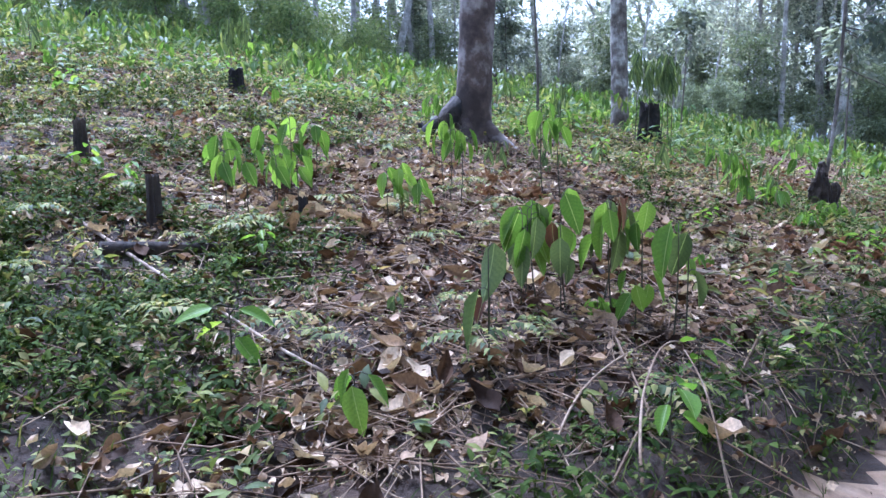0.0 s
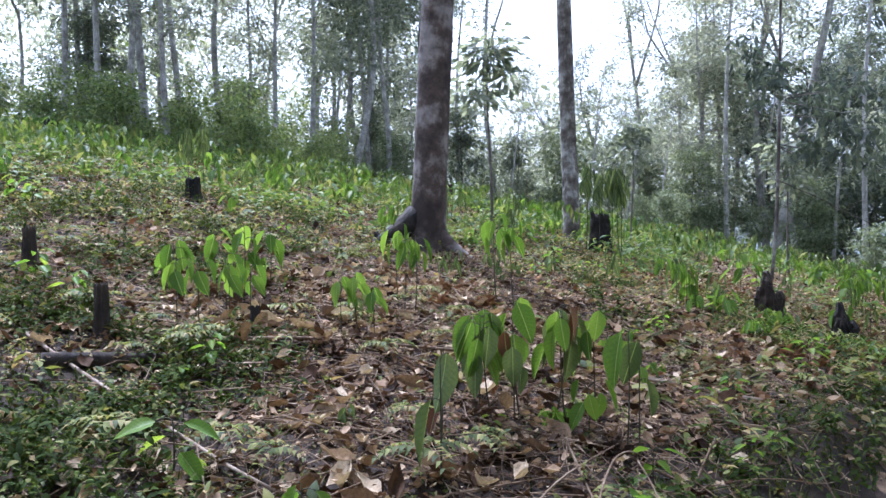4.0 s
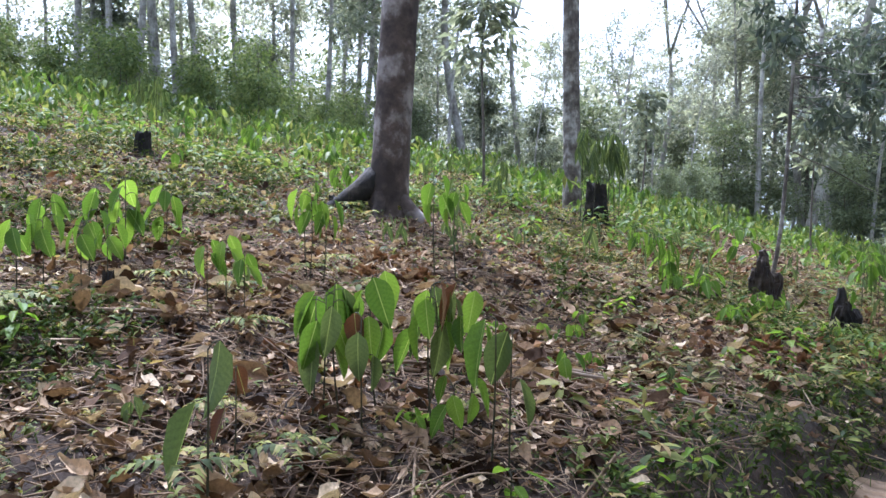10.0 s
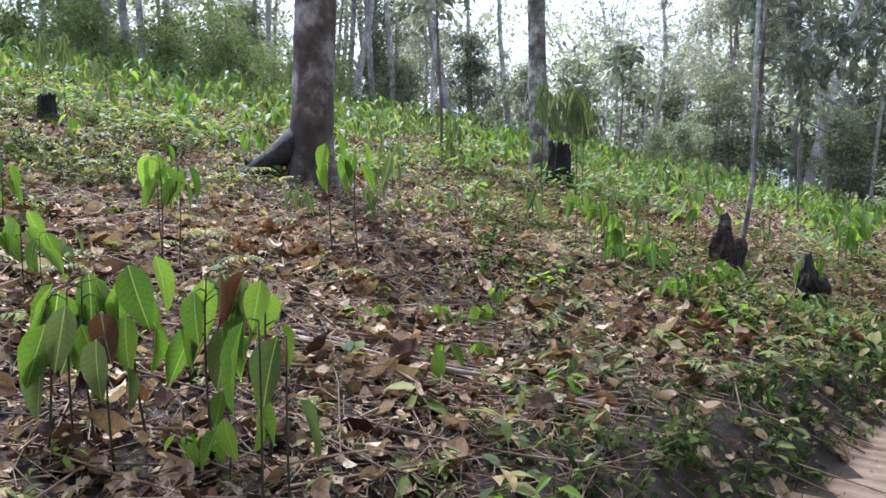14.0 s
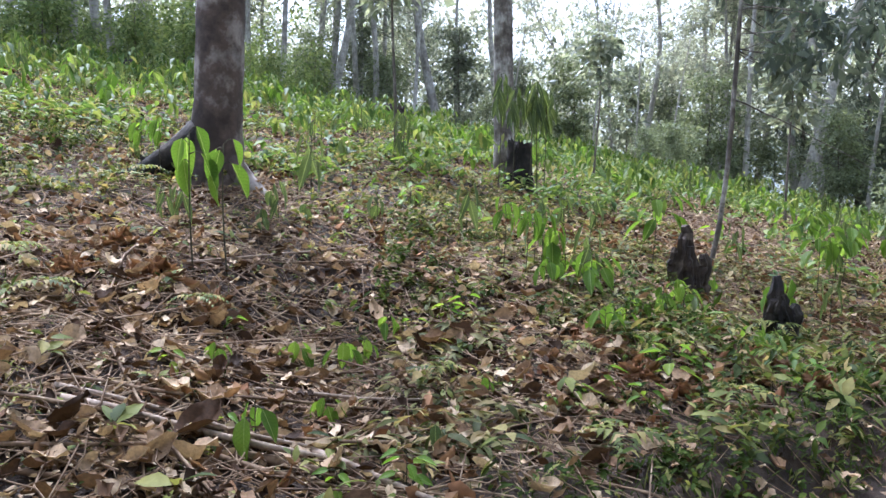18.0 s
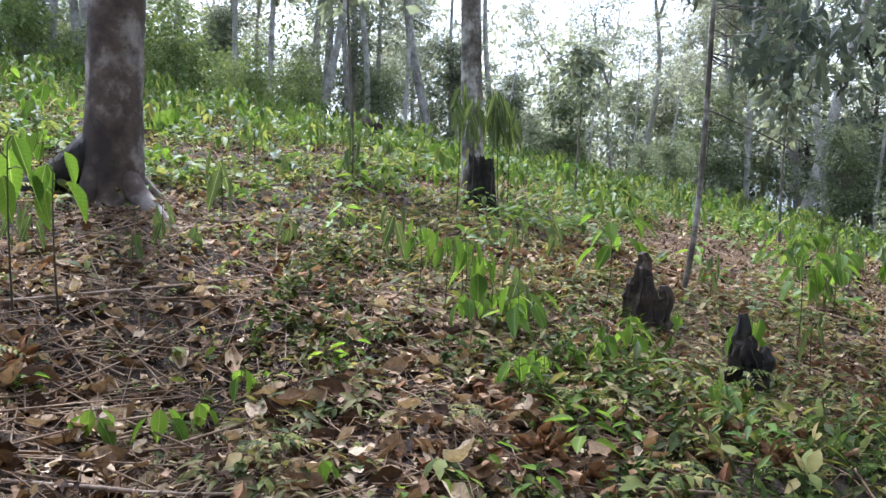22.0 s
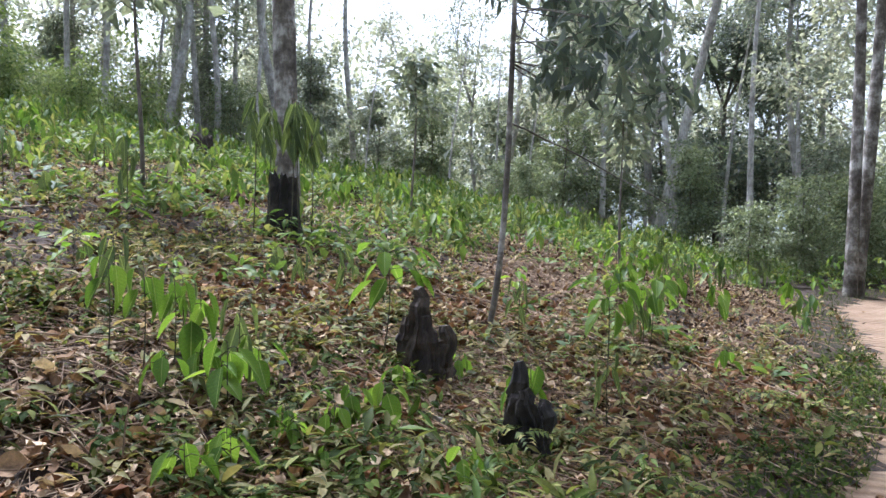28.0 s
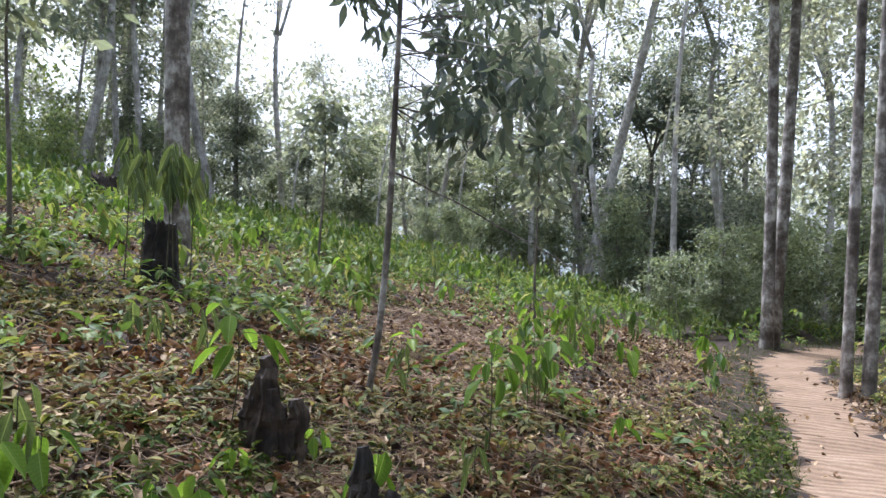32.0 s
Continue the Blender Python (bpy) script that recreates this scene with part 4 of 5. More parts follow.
def seedling(seed, tall, count, length, droop, tint, top=.35, spread=.06, red=0, at=None, label="", group="seedlings in the clearing"):
    """A stem with a leaf on each short stalk."""
    rng = np.random.default_rng(seed)
    th = thing("seedling", at, label, "seedling", group)
    k = np.linspace(0, 1, 7)
    bend = rng.normal(0, .035, 2) * tall
    pts = np.stack([bend[0] * np.sin(k * 2.5), bend[1] * np.sin(k * 2.2), tall * k - .04], 1)
    part("stem", mesh_of("stem", *tube(pts, (.003 + .0032 * tall) * (1 - .5 * k), 6, .05, rng), STEM), th)
    for i in range(count):
        q = 1 - top * (i / max(1, count - 1)) ** 1.2
        p = np.array([np.interp(q, k, pts[:, j]) for j in range(3)])
        a = i * 2.4 + rng.uniform(-.5, .5)
        out = spread * rng.uniform(.4, 1.3)
        tip = p + np.array([math.cos(a) * out, math.sin(a) * out, out * rng.uniform(.0, .6)])
        part("stalk", mesh_of("stalk", *tube(np.stack([p, (p + tip) / 2 + np.array([0, 0, .01]), tip]), np.array([.003, .0025, .002]), 4), STEM), th)
        size = length * rng.uniform(.72, 1.15)
        m = pose(*tip, -rng.uniform(*droop), rng.uniform(-25, 25), math.degrees(a) - 90) @ Matrix.Scale(size, 4)
        key = "red" if i < red else tint
        part("leaf", LEAF[key][int(rng.integers(0, 3))], th, "young reddish-brown leaf" if i < red else "", m)
    return th


HANG = "tall seedling with large drooping green leaves"
SMALL = "small seedling with a few drooping leaves"
OPEN = "bright green seedling with spreading leaves"
# the large-leaved group near the footpath
for i, (x, y, tall, cnt, ln, red, tint) in enumerate((
        (.85, 4.1, .70, 6, .21, 1, "seed"), (.37, 4.1, .58, 4, .22, 0, "dull"), (.45, 4.1, .63, 5, .22, 0, "seed"), (.34, 3.98, .55, 3, .23, 0, "seed"),
        (1.03, 4.16, .66, 5, .20, 1, "seed"), (1.08, 3.78, .70, 1, .26, 0, "seed"), (1.16, 3.82, .66, 2, .22, 0, "dull"), (.61, 4.15, .69, 6, .21, 0, "seed"), (.81, 4.25, .66, 5, .21, 0, "dull"),
        (.93, 3.95, .33, 4, .18, 0, "seed"), (.13, 3.22, .58, 2, .25, 0, "dull"), (.14, 3.5, .42, 2, .14, 2, "dull"), (.55, 4.0, .56, 3, .20, 1, "dull"))):
    seedling(100 + i, tall, cnt + (cnt > 3), ln, (68, 89), tint, .30, .04 if cnt < 3 else .075, red, stand(x, y, 40 * i), "tall seedling with large glossy drooping leaves" + (" and red young shoots" if red else ""), "large-leaved seedling group")

PROTO = [seedling(60, .50, 6, .20, (42, 84), "seed", .4, .05, 0, stand(-1.45, 6.05, 10), HANG),
         seedling(61, .42, 5, .22, (45, 86), "seed", .35, .06, 0, stand(-1.75, 5.9, 90), HANG),
         seedling(62, .30, 3, .17, (65, 88), "dull", .3, .03, 0, stand(-.36, 5.65, 0), SMALL),
         seedling(63, .28, 7, .14, (5, 40), "bright", .5, .05, 0, stand(3.25, 7.9, 0), OPEN),
         seedling(64, .62, 7, .20, (70, 89), "long", .4, .06, 0, stand(-2.5, 12.5, 0), HANG),
         seedling(65, .22, 5, .12, (10, 50), "bright", .6, .04, 0, stand(1.15, 3.55, 0), OPEN),
         seedling(66, .40, 4, .24, (40, 75), "seed", .3, .06, 0, stand(3.05, 8.3, 0), "seedling with broad hanging leaves"),
         seedling(67, 1.5, 14, .30, (76, 89), "long", .26, .08, 0, stand(3.4, 12.15, 0), "tall young tree shoot with long drooping dull green leaves"),
         seedling(68, .74, 10, .21, (25, 70), "seed", .3, .15, 0, stand(5.75, 9.75, 30), "tall seedling with a spray of arching green leaves"),
         seedling(69, .52, 5, .25, (76, 89), "long", .35, .07, 0, stand(2.45, 9.1, 0), "seedling with dark leaves hanging straight down"),
         seedling(70, .26, 4, .16, (35, 75), "seed", .3, .05, 0, stand(4.35, 7.6, 0), "low seedling with a few rounded green leaves"),
         seedling(71, .50, 4, .18, (66, 89), "seed", .22, .05, 0, stand(-1.25, 5.45, 40), HANG),
         seedling(72, .72, 5, .21, (68, 89), "seed", .2, .06, 0, stand(-.05, 6.15, 0), HANG)]


def plant(which, x, y, size=1.0, turn=None, label=""):
    m = pose(x, y, float(ground_z(x, y)), 0, 0, 53 * x + 91 * y if turn is None else turn) @ Matrix.Scale(size, 4)
    t = copy_thing(PROTO[which], m)
    return tagged(t, label) if label else t


# single seedlings: kind, place, size
PLANTS = [
    (11, -1.48, 5.06, 1), (11, -1.35, 5.1, 1), (11, -1.16, 5.15, .95), (11, -1.03, 5.2, .9), (0, -1.22, 5.9, 1.2), (0, -1.1, 6.3, 1.1), (5, -1.159, 6.876, 0.64), (11, -0.422, 5.08, .9), (11, -0.327, 5.12, .95), (11, -0.207, 5.05, .8),
    (12, -0.02, 6, .92), (12, 0.065, 6.05, .95), (9, 1.085, 9.517, 1.23), (10, 1.976, 6.814, 0.77), (5, 2.418, 7.194, 0.77), (10, 1.826, 5.588, 0.62), (3, 2.171, 5.083, 0.64), (5, 3.062, 6.244, 0.86), (3, 3.485, 6.482, 0.93), (3, 2.013, 4.137, 0.64),
    (5, 1.743, 3.838, 0.86), (2, -0.291, 3.691, 0.55), (5, -1.212, 4.158, 0.59), (5, 0.8, 2.8, 1.5), (5, 0.428, 3.907, 0.55), (12, 0.83, 7.0, 1.22), (12, 1.0, 7.1, 1.15), (3, -0.906, 10.804, 1.04), (9, 1.026, 8.388, 0.69), (2, 1.707, 8.98, 1.03),
    (5, 1.141, 5.716, 0.59), (10, 1.263, 5.995, 0.55), (5, 2.112, 6.849, 0.68), (5, 2.314, 7.108, 0.73), (10, 1.618, 5.249, 0.92), (5, 1.483, 5.336, 0.55), (2, 2.272, 5.418, 0.55), (5, 1.944, 4.999, 0.55),
    (5, 2.163, 5.054, 0.55), (10, 4.132, 8.665, 0.81), (10, 4.573, 9.235, 1), (10, 3.351, 7.387, 0.77), (10, 3.596, 7.584, 0.77), (5, 2.909, 6.075, 0.68), (3, 3.258, 6.124, 0.68), (5, 3.705, 6.851, 0.77), (3, 4.423, 7.049, 0.82),
    (10, 0.756, 4.07, 0.62), (10, 0.832, 4.088, 0.58), (5, -0.239, 7.114, 0.55), (12, -0.226, 8.98, .75), (12, -0.125, 9.1, .75), (9, 0.371, 7.788, 0.6), (9, 0.497, 7.768, 0.67), (5, 0.037, 9.43, 0.82), (5, 0.448, 9.595, 0.86), (2, 0.972, 8.035, 0.73),
    (2, 0.91, 8.603, 0.77), (2, 1.207, 8.462, 0.73), (3, 1.51, 8.888, 0.79), (3, 2.213, 9.623, 0.71), (3, 2.569, 10.208, 0.79), (12, 2.86, 8.1, .78), (12, 2.98, 8.2, .76), (11, 3.1, 8.3, 1.0), (9, 3.33, 8.09, 0.96), (10, 3.158, 8.128, 1.08),
    (6, 3.417, 8.089, 0.87), (10, 3.241, 7.095, 0.92), (10, 3.382, 7.256, 0.88), (9, 3.838, 10.6, 0.81), (10, 3.864, 8.069, 0.88), (10, 4.033, 8.13, 1), (10, 1.579, 6.213, 0.69), (10, 1.789, 6.334, 0.81), (10, 1.88, 6.496, 0.73),
    (5, 1.212, 6.433, 0.59), (10, 2.474, 6.036, 0.55), (5, 2.747, 5.877, 0.59), (5, 2.975, 6.079, 0.55), (5, 3.565, 6.814, 0.55), (3, 3.726, 6.733, 0.55), (12, 2.7, 8.1, .8), (4, 2.97, 8.5, .8), (10, 3.006, 7.901, 1.04), (6, 3.3, 7.835, 0.92),
    (10, 3.56, 7.732, 0.73), (10, 3.777, 7.78, 0.88), (10, 3.741, 7.439, 0.55), (8, 4.071, 9.34, 1.01), (3, 1.88, 11.74, 1.36), (2, 3.281, 10.688, 1.1), (9, 3.491, 10.532, 0.79), (8, 6.531, 10.833, 0.89), (0, 6.599, 11.23, 1.1), (8, 8.519, 14.472, 0.93),
    (4, 9.249, 14.868, 0.98), (3, 1.914, 10.023, 1.14), (7, 2.92, 12.35, 1), (7, 3.08, 12.2, 0.92), (7, 3.3, 12.25, 1), (7, 3.5, 12.4, 0.95), (7, -2.75, 10.15, 0.62), (7, -2.6, 10.3, 0.66), (7, 9, 16.5, 0.5), (7, 7.9, 17.2, 0.55),
    (11, 4.81, 8.3, 1.08), (11, 4.74, 8.32, .95), (4, 6.5, 10.9, 0.9), (4, 6.35, 10.75, 0.8), (4, 7.4, 12.6, 1.1), (0, 7.7, 12.9, 1.1), (4, 8, 13.3, 1.1), (1, 8.4, 13.2, 1.2), (0, 7.2, 13.2, 1.1), (3, -4.2, 8.7, 1.2), (3, -3.9, 8.4, 1.2), (3, -1.1, 4.35, 0.8),
    (3, -2.2, 5.2, 1), (3, -2.6, 5.6, 1), (5, -0.95, 3.1, 1.4), (10, -0.38, 2.7, 1)]
for which, x, y, size in PLANTS:
    plant(which, x, y, size)

rng = np.random.default_rng(77)


spots = []
tries = 0
while len(spots) < 175 and tries < 6000:
    tries += 1
    x, y = rng.uniform(-11, 13), rng.uniform(8.6, 24)
    d, half, _ = track(x, y)
    dense = float(step((d - 4.2) / 4)) * .8 + .12
    if y > 12 and x > 4:
        dense = max(dense, .75)
    if d - half < .5 or rng.random() > dense or math.hypot(x - .3, y - 9.1) < .9 or any(abs(x - a) + abs(y - b) < .35 for a, b in spots):
        continue
    spots.append((x, y))
    far = y > 10.5
    plant(int(rng.choice([0, 1, 4, 4, 2, 3, 6])), x, y, rng.uniform(.7, 1.15) * (1.15 if far else .85))


# ---- ground cover ----
def green_share(x, y):
    """Where weeds cover the ground more than litter does."""
    d, half, along = track(x, y)
    u = d - half
    patch = .5 + .5 * np.sin(1.7 * x + .6 * y + 1.3) * np.sin(1.2 * y - .9 * x)
    up = step((u - 3.3) / 2.5)
    verge = np.exp(-((u - .35) / .42) ** 2)
    right = step((-d - half) / .6)
    low = step((-x - .2) / 1.2) * step((5.2 - y) / 1.2)
    late = .08 * step((x - 3.2) / 1.5) * step((11 - y) / 2)
    return np.clip(.2 + .28 * patch * step((u - .3) / 1.5) + .62 * up + .1 * verge + .8 * right + .7 * low + late, 0, 1), u


def scatter(count, seed, box, rule, near=0.0):
    """Places on the ground, thinned by a rule."""
    rng = np.random.default_rng(seed)
    x, y = rng.uniform(box[0], box[1], count), rng.uniform(box[2], box[3], count)
    if near:
        y = box[2] + (box[3] - box[2]) * rng.random(count) ** near
    keep = rng.random(count) < rule(x, y)
    x, y = x[keep], y[keep]
    return np.stack([x, y, ground_z(x, y)], 1), rng


def off_path(x, y, gap=0.0):
    d, half, _ = track(x, y)
    return np.abs(d) > half + gap


def litter_rule(x, y):
    g, u = green_share(x, y)
    bank = step((-x - .2) / 1.2) * step((5.2 - y) / 1.2)
    return np.clip(1.1 - .7 * g, .25, 1) * (1 - .4 * bank) * (1 - .92 * np.exp(-((u - .35) / .62) ** 2)) * (off_path(x, y, .02) + .08 * off_path(x, y, -.3))


def dead_leaves(seed, count, box, low, high, shape, faces, jitter, thin=.75):
    p, rng = scatter(count, seed, box, litter_rule)
    n = len(p)
    a = rng.uniform(0, 6.28, n)
    al = np.stack([np.cos(a), np.sin(a), rng.normal(.05, .35, n)], 1)
    up = unit(np.stack([rng.normal(-.05, .45, n), rng.normal(-.15, .45, n), np.ones(n)], 1))
    L = rng.uniform(low, high, n) * rng.uniform(.7, 1.2, n)
    p[:, 2] += rng.uniform(.0, .10, n) * rng.random(n)
    stuff("leaf_litter", leaves(p, al, up, L, L * rng.uniform(.3, thin, n), shape, faces, jitter, seed), DEAD, "dry curled brown and beige fallen leaves", "leaf litter")


dead_leaves(201, 30000, (-5.5, 8.5, 1.6, 9.5), .02, .055, CURL, CURL_FACES, .06)
for k, seed in enumerate((204, 214, 224)):
    dead_leaves(seed, 9000, (-5, 8, 1.8, 9.5), .035, .10, TORN[k], TORN_FACES, .03, .85)
dead_leaves(202, 5000, (-2.8, 5.8, 2.0, 8), .06, .14, CRUMPLE, CRUMPLE_FACES, .026, .8)
dead_leaves(205, 620, (-1.6, 4.2, 2.4, 7), .12, .2, CRUMPLE, CRUMPLE_FACES, .024, .7)
dead_leaves(207, 36000, (-3, 6, 2.2, 7.5), .008, .026, LEAF5, LEAF5_FACES, .08, .7)
dead_leaves(203, 50000, (-7, 12, 9, 18), .035, .09, CURL, CURL_FACES, .06)
p, rng = scatter(13000, 209, (-3, 8, 4, 12), lambda x, y: .9 * off_path(x, y, .4) * (np.sin(2.1 * x + 1) * np.sin(1.9 * y + .5 * x) > .25 - .5 * step((x - 2) / 2)) * (.25 + .75 * step((x - 1.5) / 2)))
n = len(p)
a = rng.uniform(0, 6.28, n)
L = rng.uniform(.05, .13, n)
p[:, 2] += .02
stuff("leaf_litter", leaves(p, np.stack([np.cos(a), np.sin(a), rng.uniform(.1, .9, n)], 1), unit(rng.normal(0, 1, (n, 3))), L, L * .35, CURL, CURL_FACES, .08), RUST, "rust-coloured withered leaves and fronds", "leaf litter")


dead_leaves(206, 9000, (-7, 9, -5, 1.9), .04, .12, CURL, CURL_FACES, .06)


def twigs(seed, count, box, low, high, r):
    p, rng = scatter(count, seed, box, lambda x, y: np.clip(1.1 - .7 * green_share(x, y)[0], .1, 1) * (1 - .8 * np.exp(-((green_share(x, y)[1] - .3) / .4) ** 2)) * off_path(x, y, .1) * (1 - .75 * step((-x - .2) / 1.2) * step((5.2 - y) / 1.2)))
    n = len(p)
    a, L = rng.uniform(0, 6.28, n), rng.uniform(low, high, n)
    d = np.stack([np.cos(a) * L, np.sin(a) * L], 1) / 2
    bend = rng.normal(0, .08, n) * L
    e0, e1 = p[:, :2] - d, p[:, :2] + d
    m = p[:, :2] + np.stack([-np.sin(a), np.cos(a)], 1) * bend[:, None]
    z0, z1, zm = (ground_z(q[:, 0], q[:, 1]) + .02 + .05 * rng.random(n) for q in (e0, e1, m))
    w = r * rng.uniform(.5, 1.4, n)
    sx, sy = -np.sin(a) * w, np.cos(a) * w
    rows = []
    for q, z in ((e0, z0), (m, zm), (e1, z1)):
        rows += [np.stack([q[:, 0] + sx, q[:, 1] + sy, z], 1), np.stack([q[:, 0] - sx, q[:, 1] - sy, z], 1), np.stack([q[:, 0], q[:, 1], z + 1.7 * w], 1)]
    v = np.stack(rows, 1).reshape(-1, 3)
    f = np.array([(i * 3 + j, i * 3 + (j + 1) % 3, i * 3 + 3 + (j + 1) % 3, i * 3 + 3 + j) for i in range(2) for j in range(3)])
    f = (f[None] + (np.arange(n) * 9)[:, None, None]).reshape(-1, 4)
    stuff("twigs", (v, f), STICK, "thin dry twigs and bare stalks", "twigs")


twigs(211, 13000, (-5, 8, 2, 10), .08, .5, .0022)
twigs(215, 900, (5.4, 7.2, 10.9, 14.8), .2, .9, .005)
twigs(217, 900, (5.0, 6.9, 16.4, 19.6), .2, .9, .008)
twigs(216, 260, (4.0, 4.8, 8.4, 9.0), .1, .4, .003)
twigs(214, 3800, (-4, 8, 2, 10), .4, 1.2, .0035)
twigs(212, 160, (-4, 8, 2.5, 12), .8, 1.8, .006)
twigs(213, 3500, (-8, 12, 9, 20), .3, 1.3, .005)


def weeds(seed, count, box, rule, size, per, mat, near=0.0, flat=.35, tall=.06, name="weeds", label="low green weeds among fallen leaves", wide=(.34, .52)):
    """Low plants: a rosette of small leaves each."""
    p, rng = scatter(count, seed, box, rule, near)
    n = len(p)
    lift = rng.uniform(.15, 1, n) * tall
    q = np.repeat(p, per, 0)
    m = n * per
    a = rng.uniform(0, 6.28, m)
    al = np.stack([np.cos(a), np.sin(a), rng.normal(.0, flat, m)], 1)
    q = q + al * np.array([.4, .4, 0]) * size * rng.uniform(.1, .9, m)[:, None]
    q[:, 2] += np.repeat(lift, per) * rng.uniform(.3, 1.1, m) + .01
    up = unit(np.stack([rng.normal(0, .3, m), rng.normal(0, .3, m), np.ones(m)], 1))
    L = size * np.repeat(rng.uniform(.6, 1.3, n), per) * rng.uniform(.7, 1.2, m)
    shape, faces = (OVATE, OVATE_FACES) if m < 26000 else (ARCH, LEAF5_FACES)
    stuff(name, leaves(q, al, up, L, L * rng.uniform(*wide, m), shape, faces), mat, label, "weeds")


weeds(221, 9000, (-5.5, 9, 1.8, 9.5), lambda x, y: green_share(x, y)[0] * off_path(x, y, .05), .04, 6, WEED, 0, .45, .07)
weeds(226, 2000, (-5.5, 9, 1.8, 10), lambda x, y: green_share(x, y)[0] * off_path(x, y, .1), .075, 7, WEED, 0, .45, .12)
weeds(222, 15000, (-10, 13, 8, 20), lambda x, y: green_share(x, y)[0] ** 1.4 * off_path(x, y, .1) * step(.62 + 1.1 * np.sin(2.2 * x + .8 * y) * np.sin(1.9 * y - 1.2 * x + 2)), .08, 7, WEED, 1.25, .5, .16)
weeds(223, 8000, (-16, 20, 18, 34), lambda x, y: green_share(x, y)[0] * off_path(x, y, .1), .16, 8, FRESH, 0, .5, .32, "weeds", "bright green weeds covering the upper slope")
weeds(233, 6000, (-9, 8, 10.0, 20), lambda x, y: green_share(x, y)[0] * off_path(x, y, .3) * step(.35 + 1.2 * np.sin(1.6 * x + .5 * y + 2) * np.sin(1.4 * y - .8 * x)), .13, 7, FRESH, 0, .5, .3, "weeds", "bright yellow-green leafy weeds on the slope")
weeds(234, 3000, (2.0, 8, 5.2, 11.5), lambda x, y: off_path(x, y, .9) * (track(x, y)[0] > 0) * step(.6 + 1.2 * np.sin(2.6 * x - y) * np.sin(2.2 * y + 1.1 * x)), .10, 7, STRAW, 0, .35, .11, "weeds", "olive leafy weeds among brown litter", (.22, .34))
for seed, count, mat in ((236, 200, FRESH), (237, 170, STRAW), (238, 260, WEED), (239, 380, GRASS)):
    weeds(seed, count, (3.2, 6.4, 5.6, 9.0), lambda x, y: np.exp(-((x - 4.7) / .75) ** 2 - ((y - 7.2) / .7) ** 2) * off_path(x, y, .15), .115, 7, mat, 0, .8, .2, "weeds", "lush broad-leaved green weeds beside the footpath", (.22, .34))
weeds(224, 2600, (1.2, 9, 6, 12.5), lambda x, y: off_path(x, y, .9) * .6 * (track(x, y)[0] > 0) * step((x + .45 * y - 5) / 2.5) * step(.55 + 1.2 * np.sin(2.3 * x + y) * np.sin(2.9 * y - 1.3 * x + 1)), .09, 7, STRAW, 0, .4, .14, "weeds", "yellowish-green leafy weeds", (.24, .36))
weeds(225, 1500, (-8, 24, 0, 34), lambda x, y: 1.0 * (track(x, y)[0] < 0) * off_path(x, y, .25), .16, 9, WEED, 0, .5, .5, "weeds", "green weeds along the low side of the footpath")

weeds(227, 9000, (-7, 9, -5, 1.9), lambda x, y: green_share(x, y)[0] * off_path(x, y, .1), .06, 6, WEED, 0, .45, .09)
weeds(228, 5200, (-3.5, 1, 2.2, 5.0), lambda x, y: step((-x - .35) / 1.0) * off_path(x, y, .1) * step(.7 + 1.2 * np.sin(3.1 * x + y) * np.sin(2.7 * y - x + 1)), .045, 8, GRASS, 0, .6, .15, "weeds", "dark fine-leaved weeds on the bank")

weeds(240, 4200, (-6.5, -.9, 4.6, 10.5), lambda x, y: step(.45 + 1.3 * np.sin(1.9 * x + 1.3 * y) * np.sin(2.3 * y - 1.1 * x)), .05, 8, GRASS, 0, .6, .22, "weeds", "dark fine-leaved weeds on the slope")

# dark weeds added in place of the shaded soil between seedlings
weeds(241, 800, (1.8, 4.4, 6.6, 9.6), lambda x, y: step(.5 + 1.2 * np.sin(2.2 * x + 1.7 * y) * np.sin(2.6 * y - 1.4 * x)), .06, 7, GRASS, 0, .55, .16, "weeds", "dark low weeds standing for shaded soil under the seedlings")


def fronds(seed, count, box, rule, mat, label):
    """Low plants whose leaf stalks carry paired leaflets."""
    p, rng = scatter(count, seed, box, rule)
    n, arms, pairs = len(p), 4, 6
    a = (rng.uniform(0, 6.28, n)[:, None] + np.arange(arms)[None] * 1.57 + rng.normal(0, .3, (n, arms)))[:, :, None, None]
    reach = rng.uniform(.10, .2, n)[:, None, None, None]
    k = (np.arange(pairs) + 1.5)[None, None, :, None] / pairs
    side = np.array([-1.0, 1.0])[None, None, None, :]
    one = np.ones((n, arms, pairs, 2))
    x = p[:, 0, None, None, None] + np.cos(a) * reach * k * one
    y = p[:, 1, None, None, None] + np.sin(a) * reach * k * one
    z = p[:, 2, None, None, None] + rng.uniform(.08, .2, n)[:, None, None, None] * one + reach * (.5 * k - .6 * k * k)
    d = a + side * 1.0
    al = np.stack([np.cos(d) * one, np.sin(d) * one, -.25 * one], -1).reshape(-1, 3)
    L = (reach * .42 * (1.2 - .5 * k) * one).reshape(-1)
    stuff("weeds", leaves(np.stack([x, y, z], -1).reshape(-1, 3), al, np.tile([0, 0, 1.0], (len(al), 1)), L, L * .42, ARCH), mat, label, "weeds")


fronds(251, 70, (-3.6, .2, 3.0, 6.6), lambda x, y: .55 * off_path(x, y, .2), WEED, "small feathery yellow-green weeds")
fronds(252, 160, (-6, 9, 5, 13), lambda x, y: .5 * green_share(x, y)[0] * off_path(x, y, .3), WEED, "small feathery yellow-green weeds")
fronds(253, 60, (-1, 4.5, 2.4, 7), lambda x, y: .3 * off_path(x, y, .15), WEED, "small feathery green weeds")

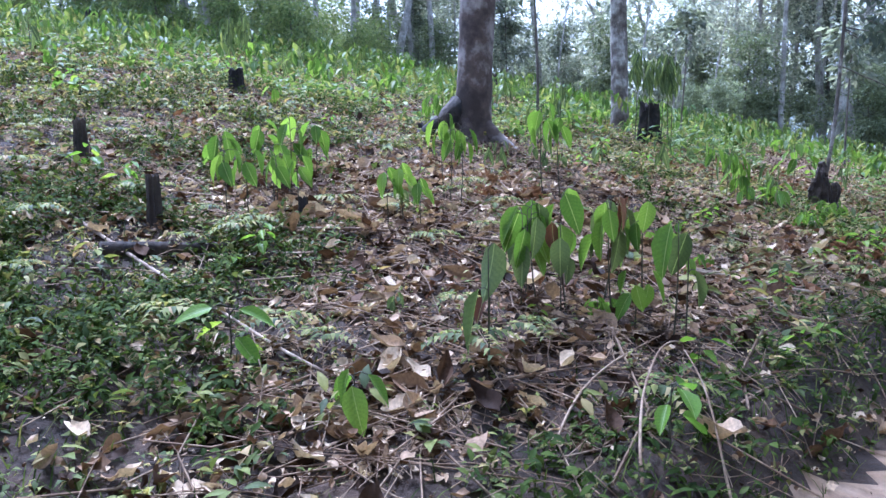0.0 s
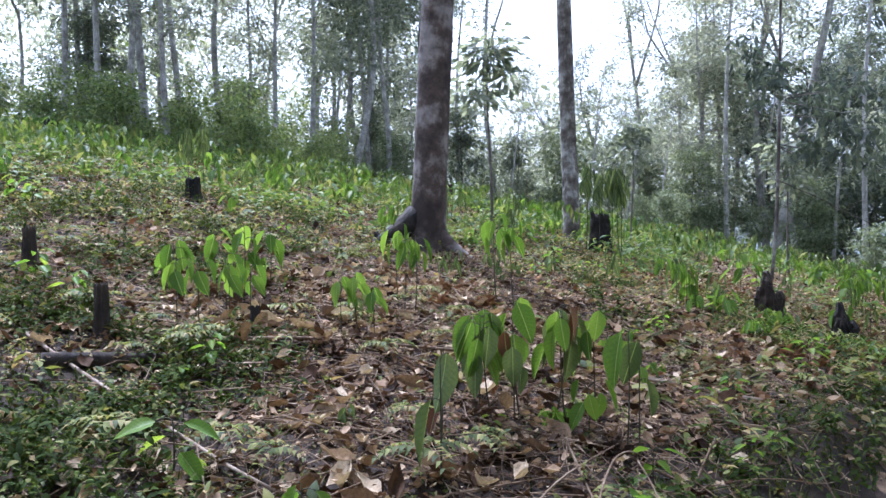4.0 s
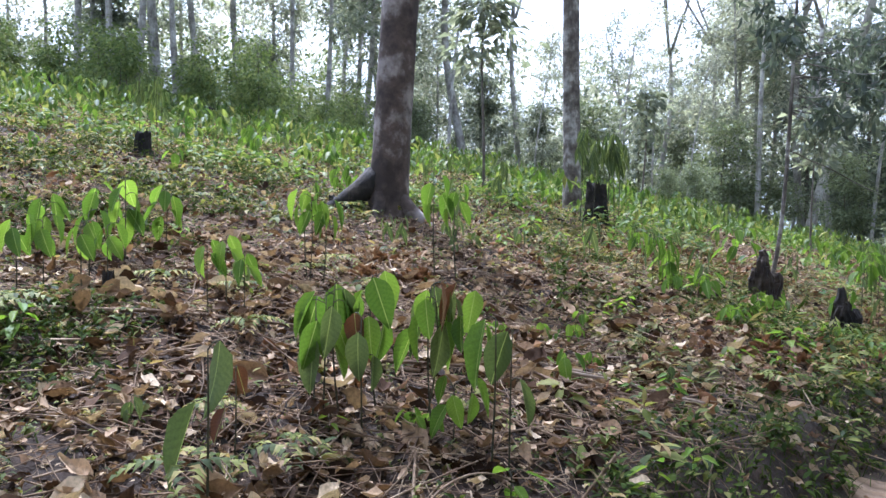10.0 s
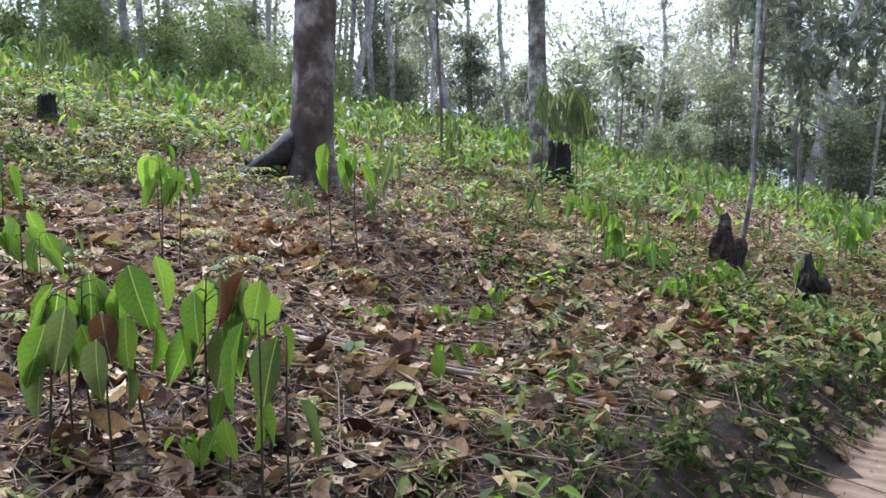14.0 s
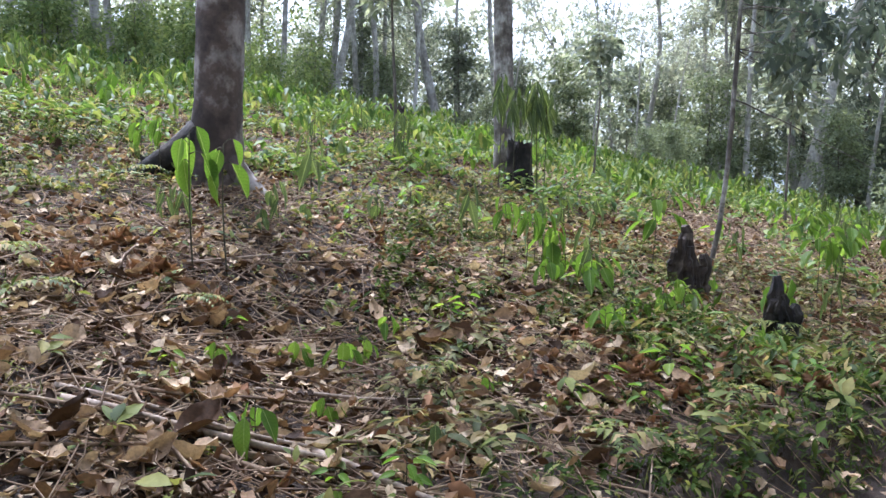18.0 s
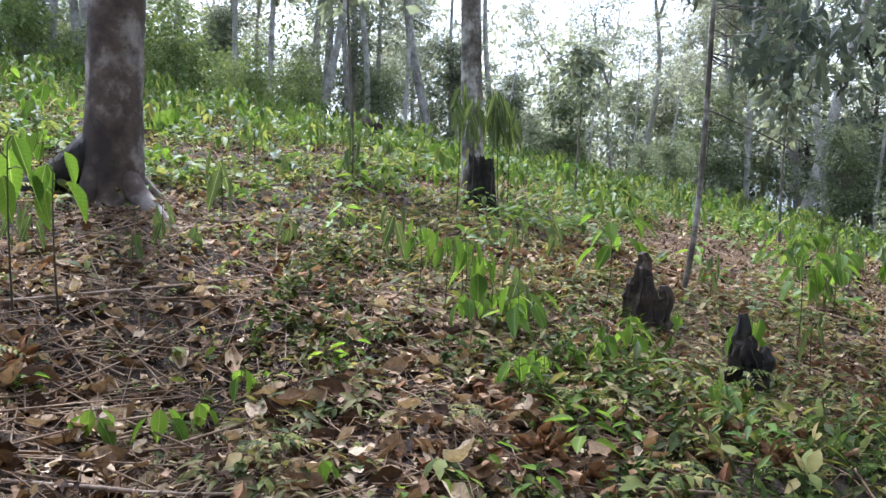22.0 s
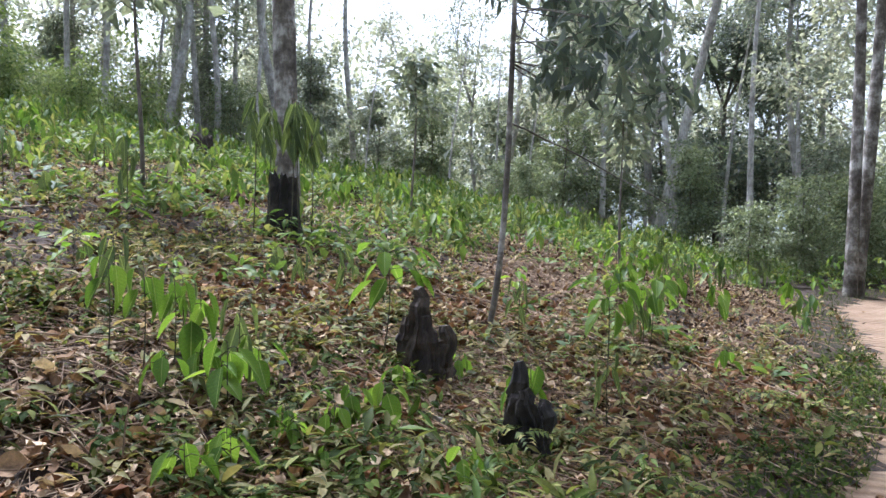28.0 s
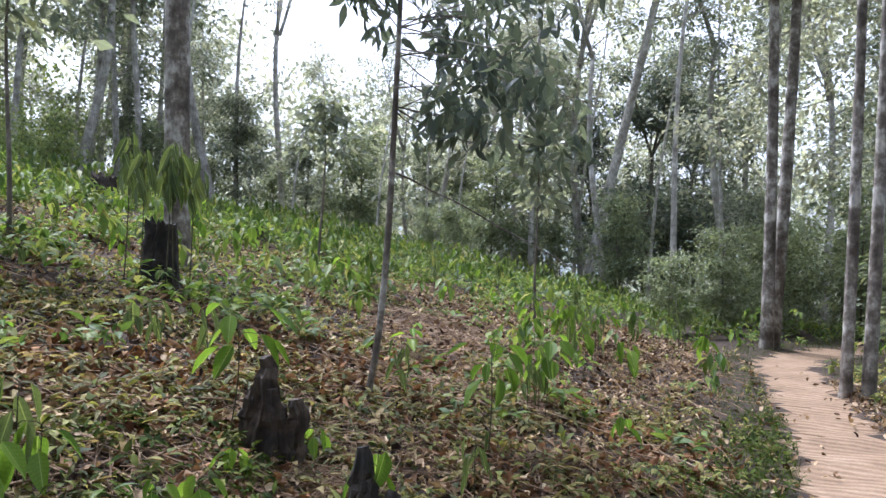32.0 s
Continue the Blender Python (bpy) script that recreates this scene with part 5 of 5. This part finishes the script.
weeds(229, 12000, (0, 10, 2, 12), lambda x, y: np.exp(-((track(x, y)[0] - track(x, y)[1] - .3) / .36) ** 2) * off_path(x, y, -.02), .05, 8, GRASS, 0, .6, .13, "weeds", "dark green weeds on the bank of the footpath")

weeds(230, 450, (1.5, 8, 3.6, 10), lambda x, y: .8 * np.exp(-((track(x, y)[0] - track(x, y)[1] - .8) / .5) ** 2) * off_path(x, y, .1), .105, 7, WEED, 0, .5, .2, "weeds", "broad-leaved green weeds above the footpath")

# hanging young leaves far up the slope
p, rng = scatter(1500, 231, (-14, 15, 12, 30), lambda x, y: green_share(x, y)[0] * off_path(x, y, .6))
n, per = len(p), 6
tall = rng.uniform(.3, .75, n)
q = np.repeat(p, per, 0)
m = n * per
a = rng.uniform(0, 6.28, m)
q = q + np.stack([np.cos(a) * .05, np.sin(a) * .05, np.repeat(tall, per) * rng.uniform(.7, 1.05, m)], 1)
out = rng.choice([.3, .5, 1.2, 1.8], m)
al = np.stack([np.cos(a) * out, np.sin(a) * out, -np.ones(m)], 1)
L = rng.uniform(.14, .26, m)
stuff("seedlings", leaves(q, al, np.stack([np.cos(a), np.sin(a), np.zeros(m) + .2], 1), L, L * .36), FRESH, "crowd of young seedlings with drooping leaves", "seedlings")

# grass
def grass(seed, count, box, rule, low, high, name="grass", label="dark green grass along the footpath"):
    p, rng = scatter(count, seed, box, rule)
    n = len(p)
    a = rng.uniform(0, 6.28, n)
    al = np.stack([np.cos(a) * .6, np.sin(a) * .6, rng.uniform(.25, 1.1, n)], 1)
    L = rng.uniform(low, high, n)
    stuff(name, leaves(p, al, np.tile([0, 0, 1.0], (n, 1)), L, .004 + .02 * L, BLADE, BLADE_FACES), GRASS, label, "grass")


def verge_rule(x, y):
    d, half, _ = track(x, y)
    u = d - half
    low = step((-x - .2) / 1.2) * step((4.8 - y) / 1.2)
    return np.clip(np.exp(-((u - .3) / .4) ** 2) + .9 * low + .6 * (u < 0) * step((-d - half) / .4) + .04, 0, 1) * off_path(x, y, -.04)


grass(241, 60000, (-5, 9.5, 1.0, 11), verge_rule, .05, .16)
grass(242, 26000, (4, 16, 9, 20), verge_rule, .08, .22)
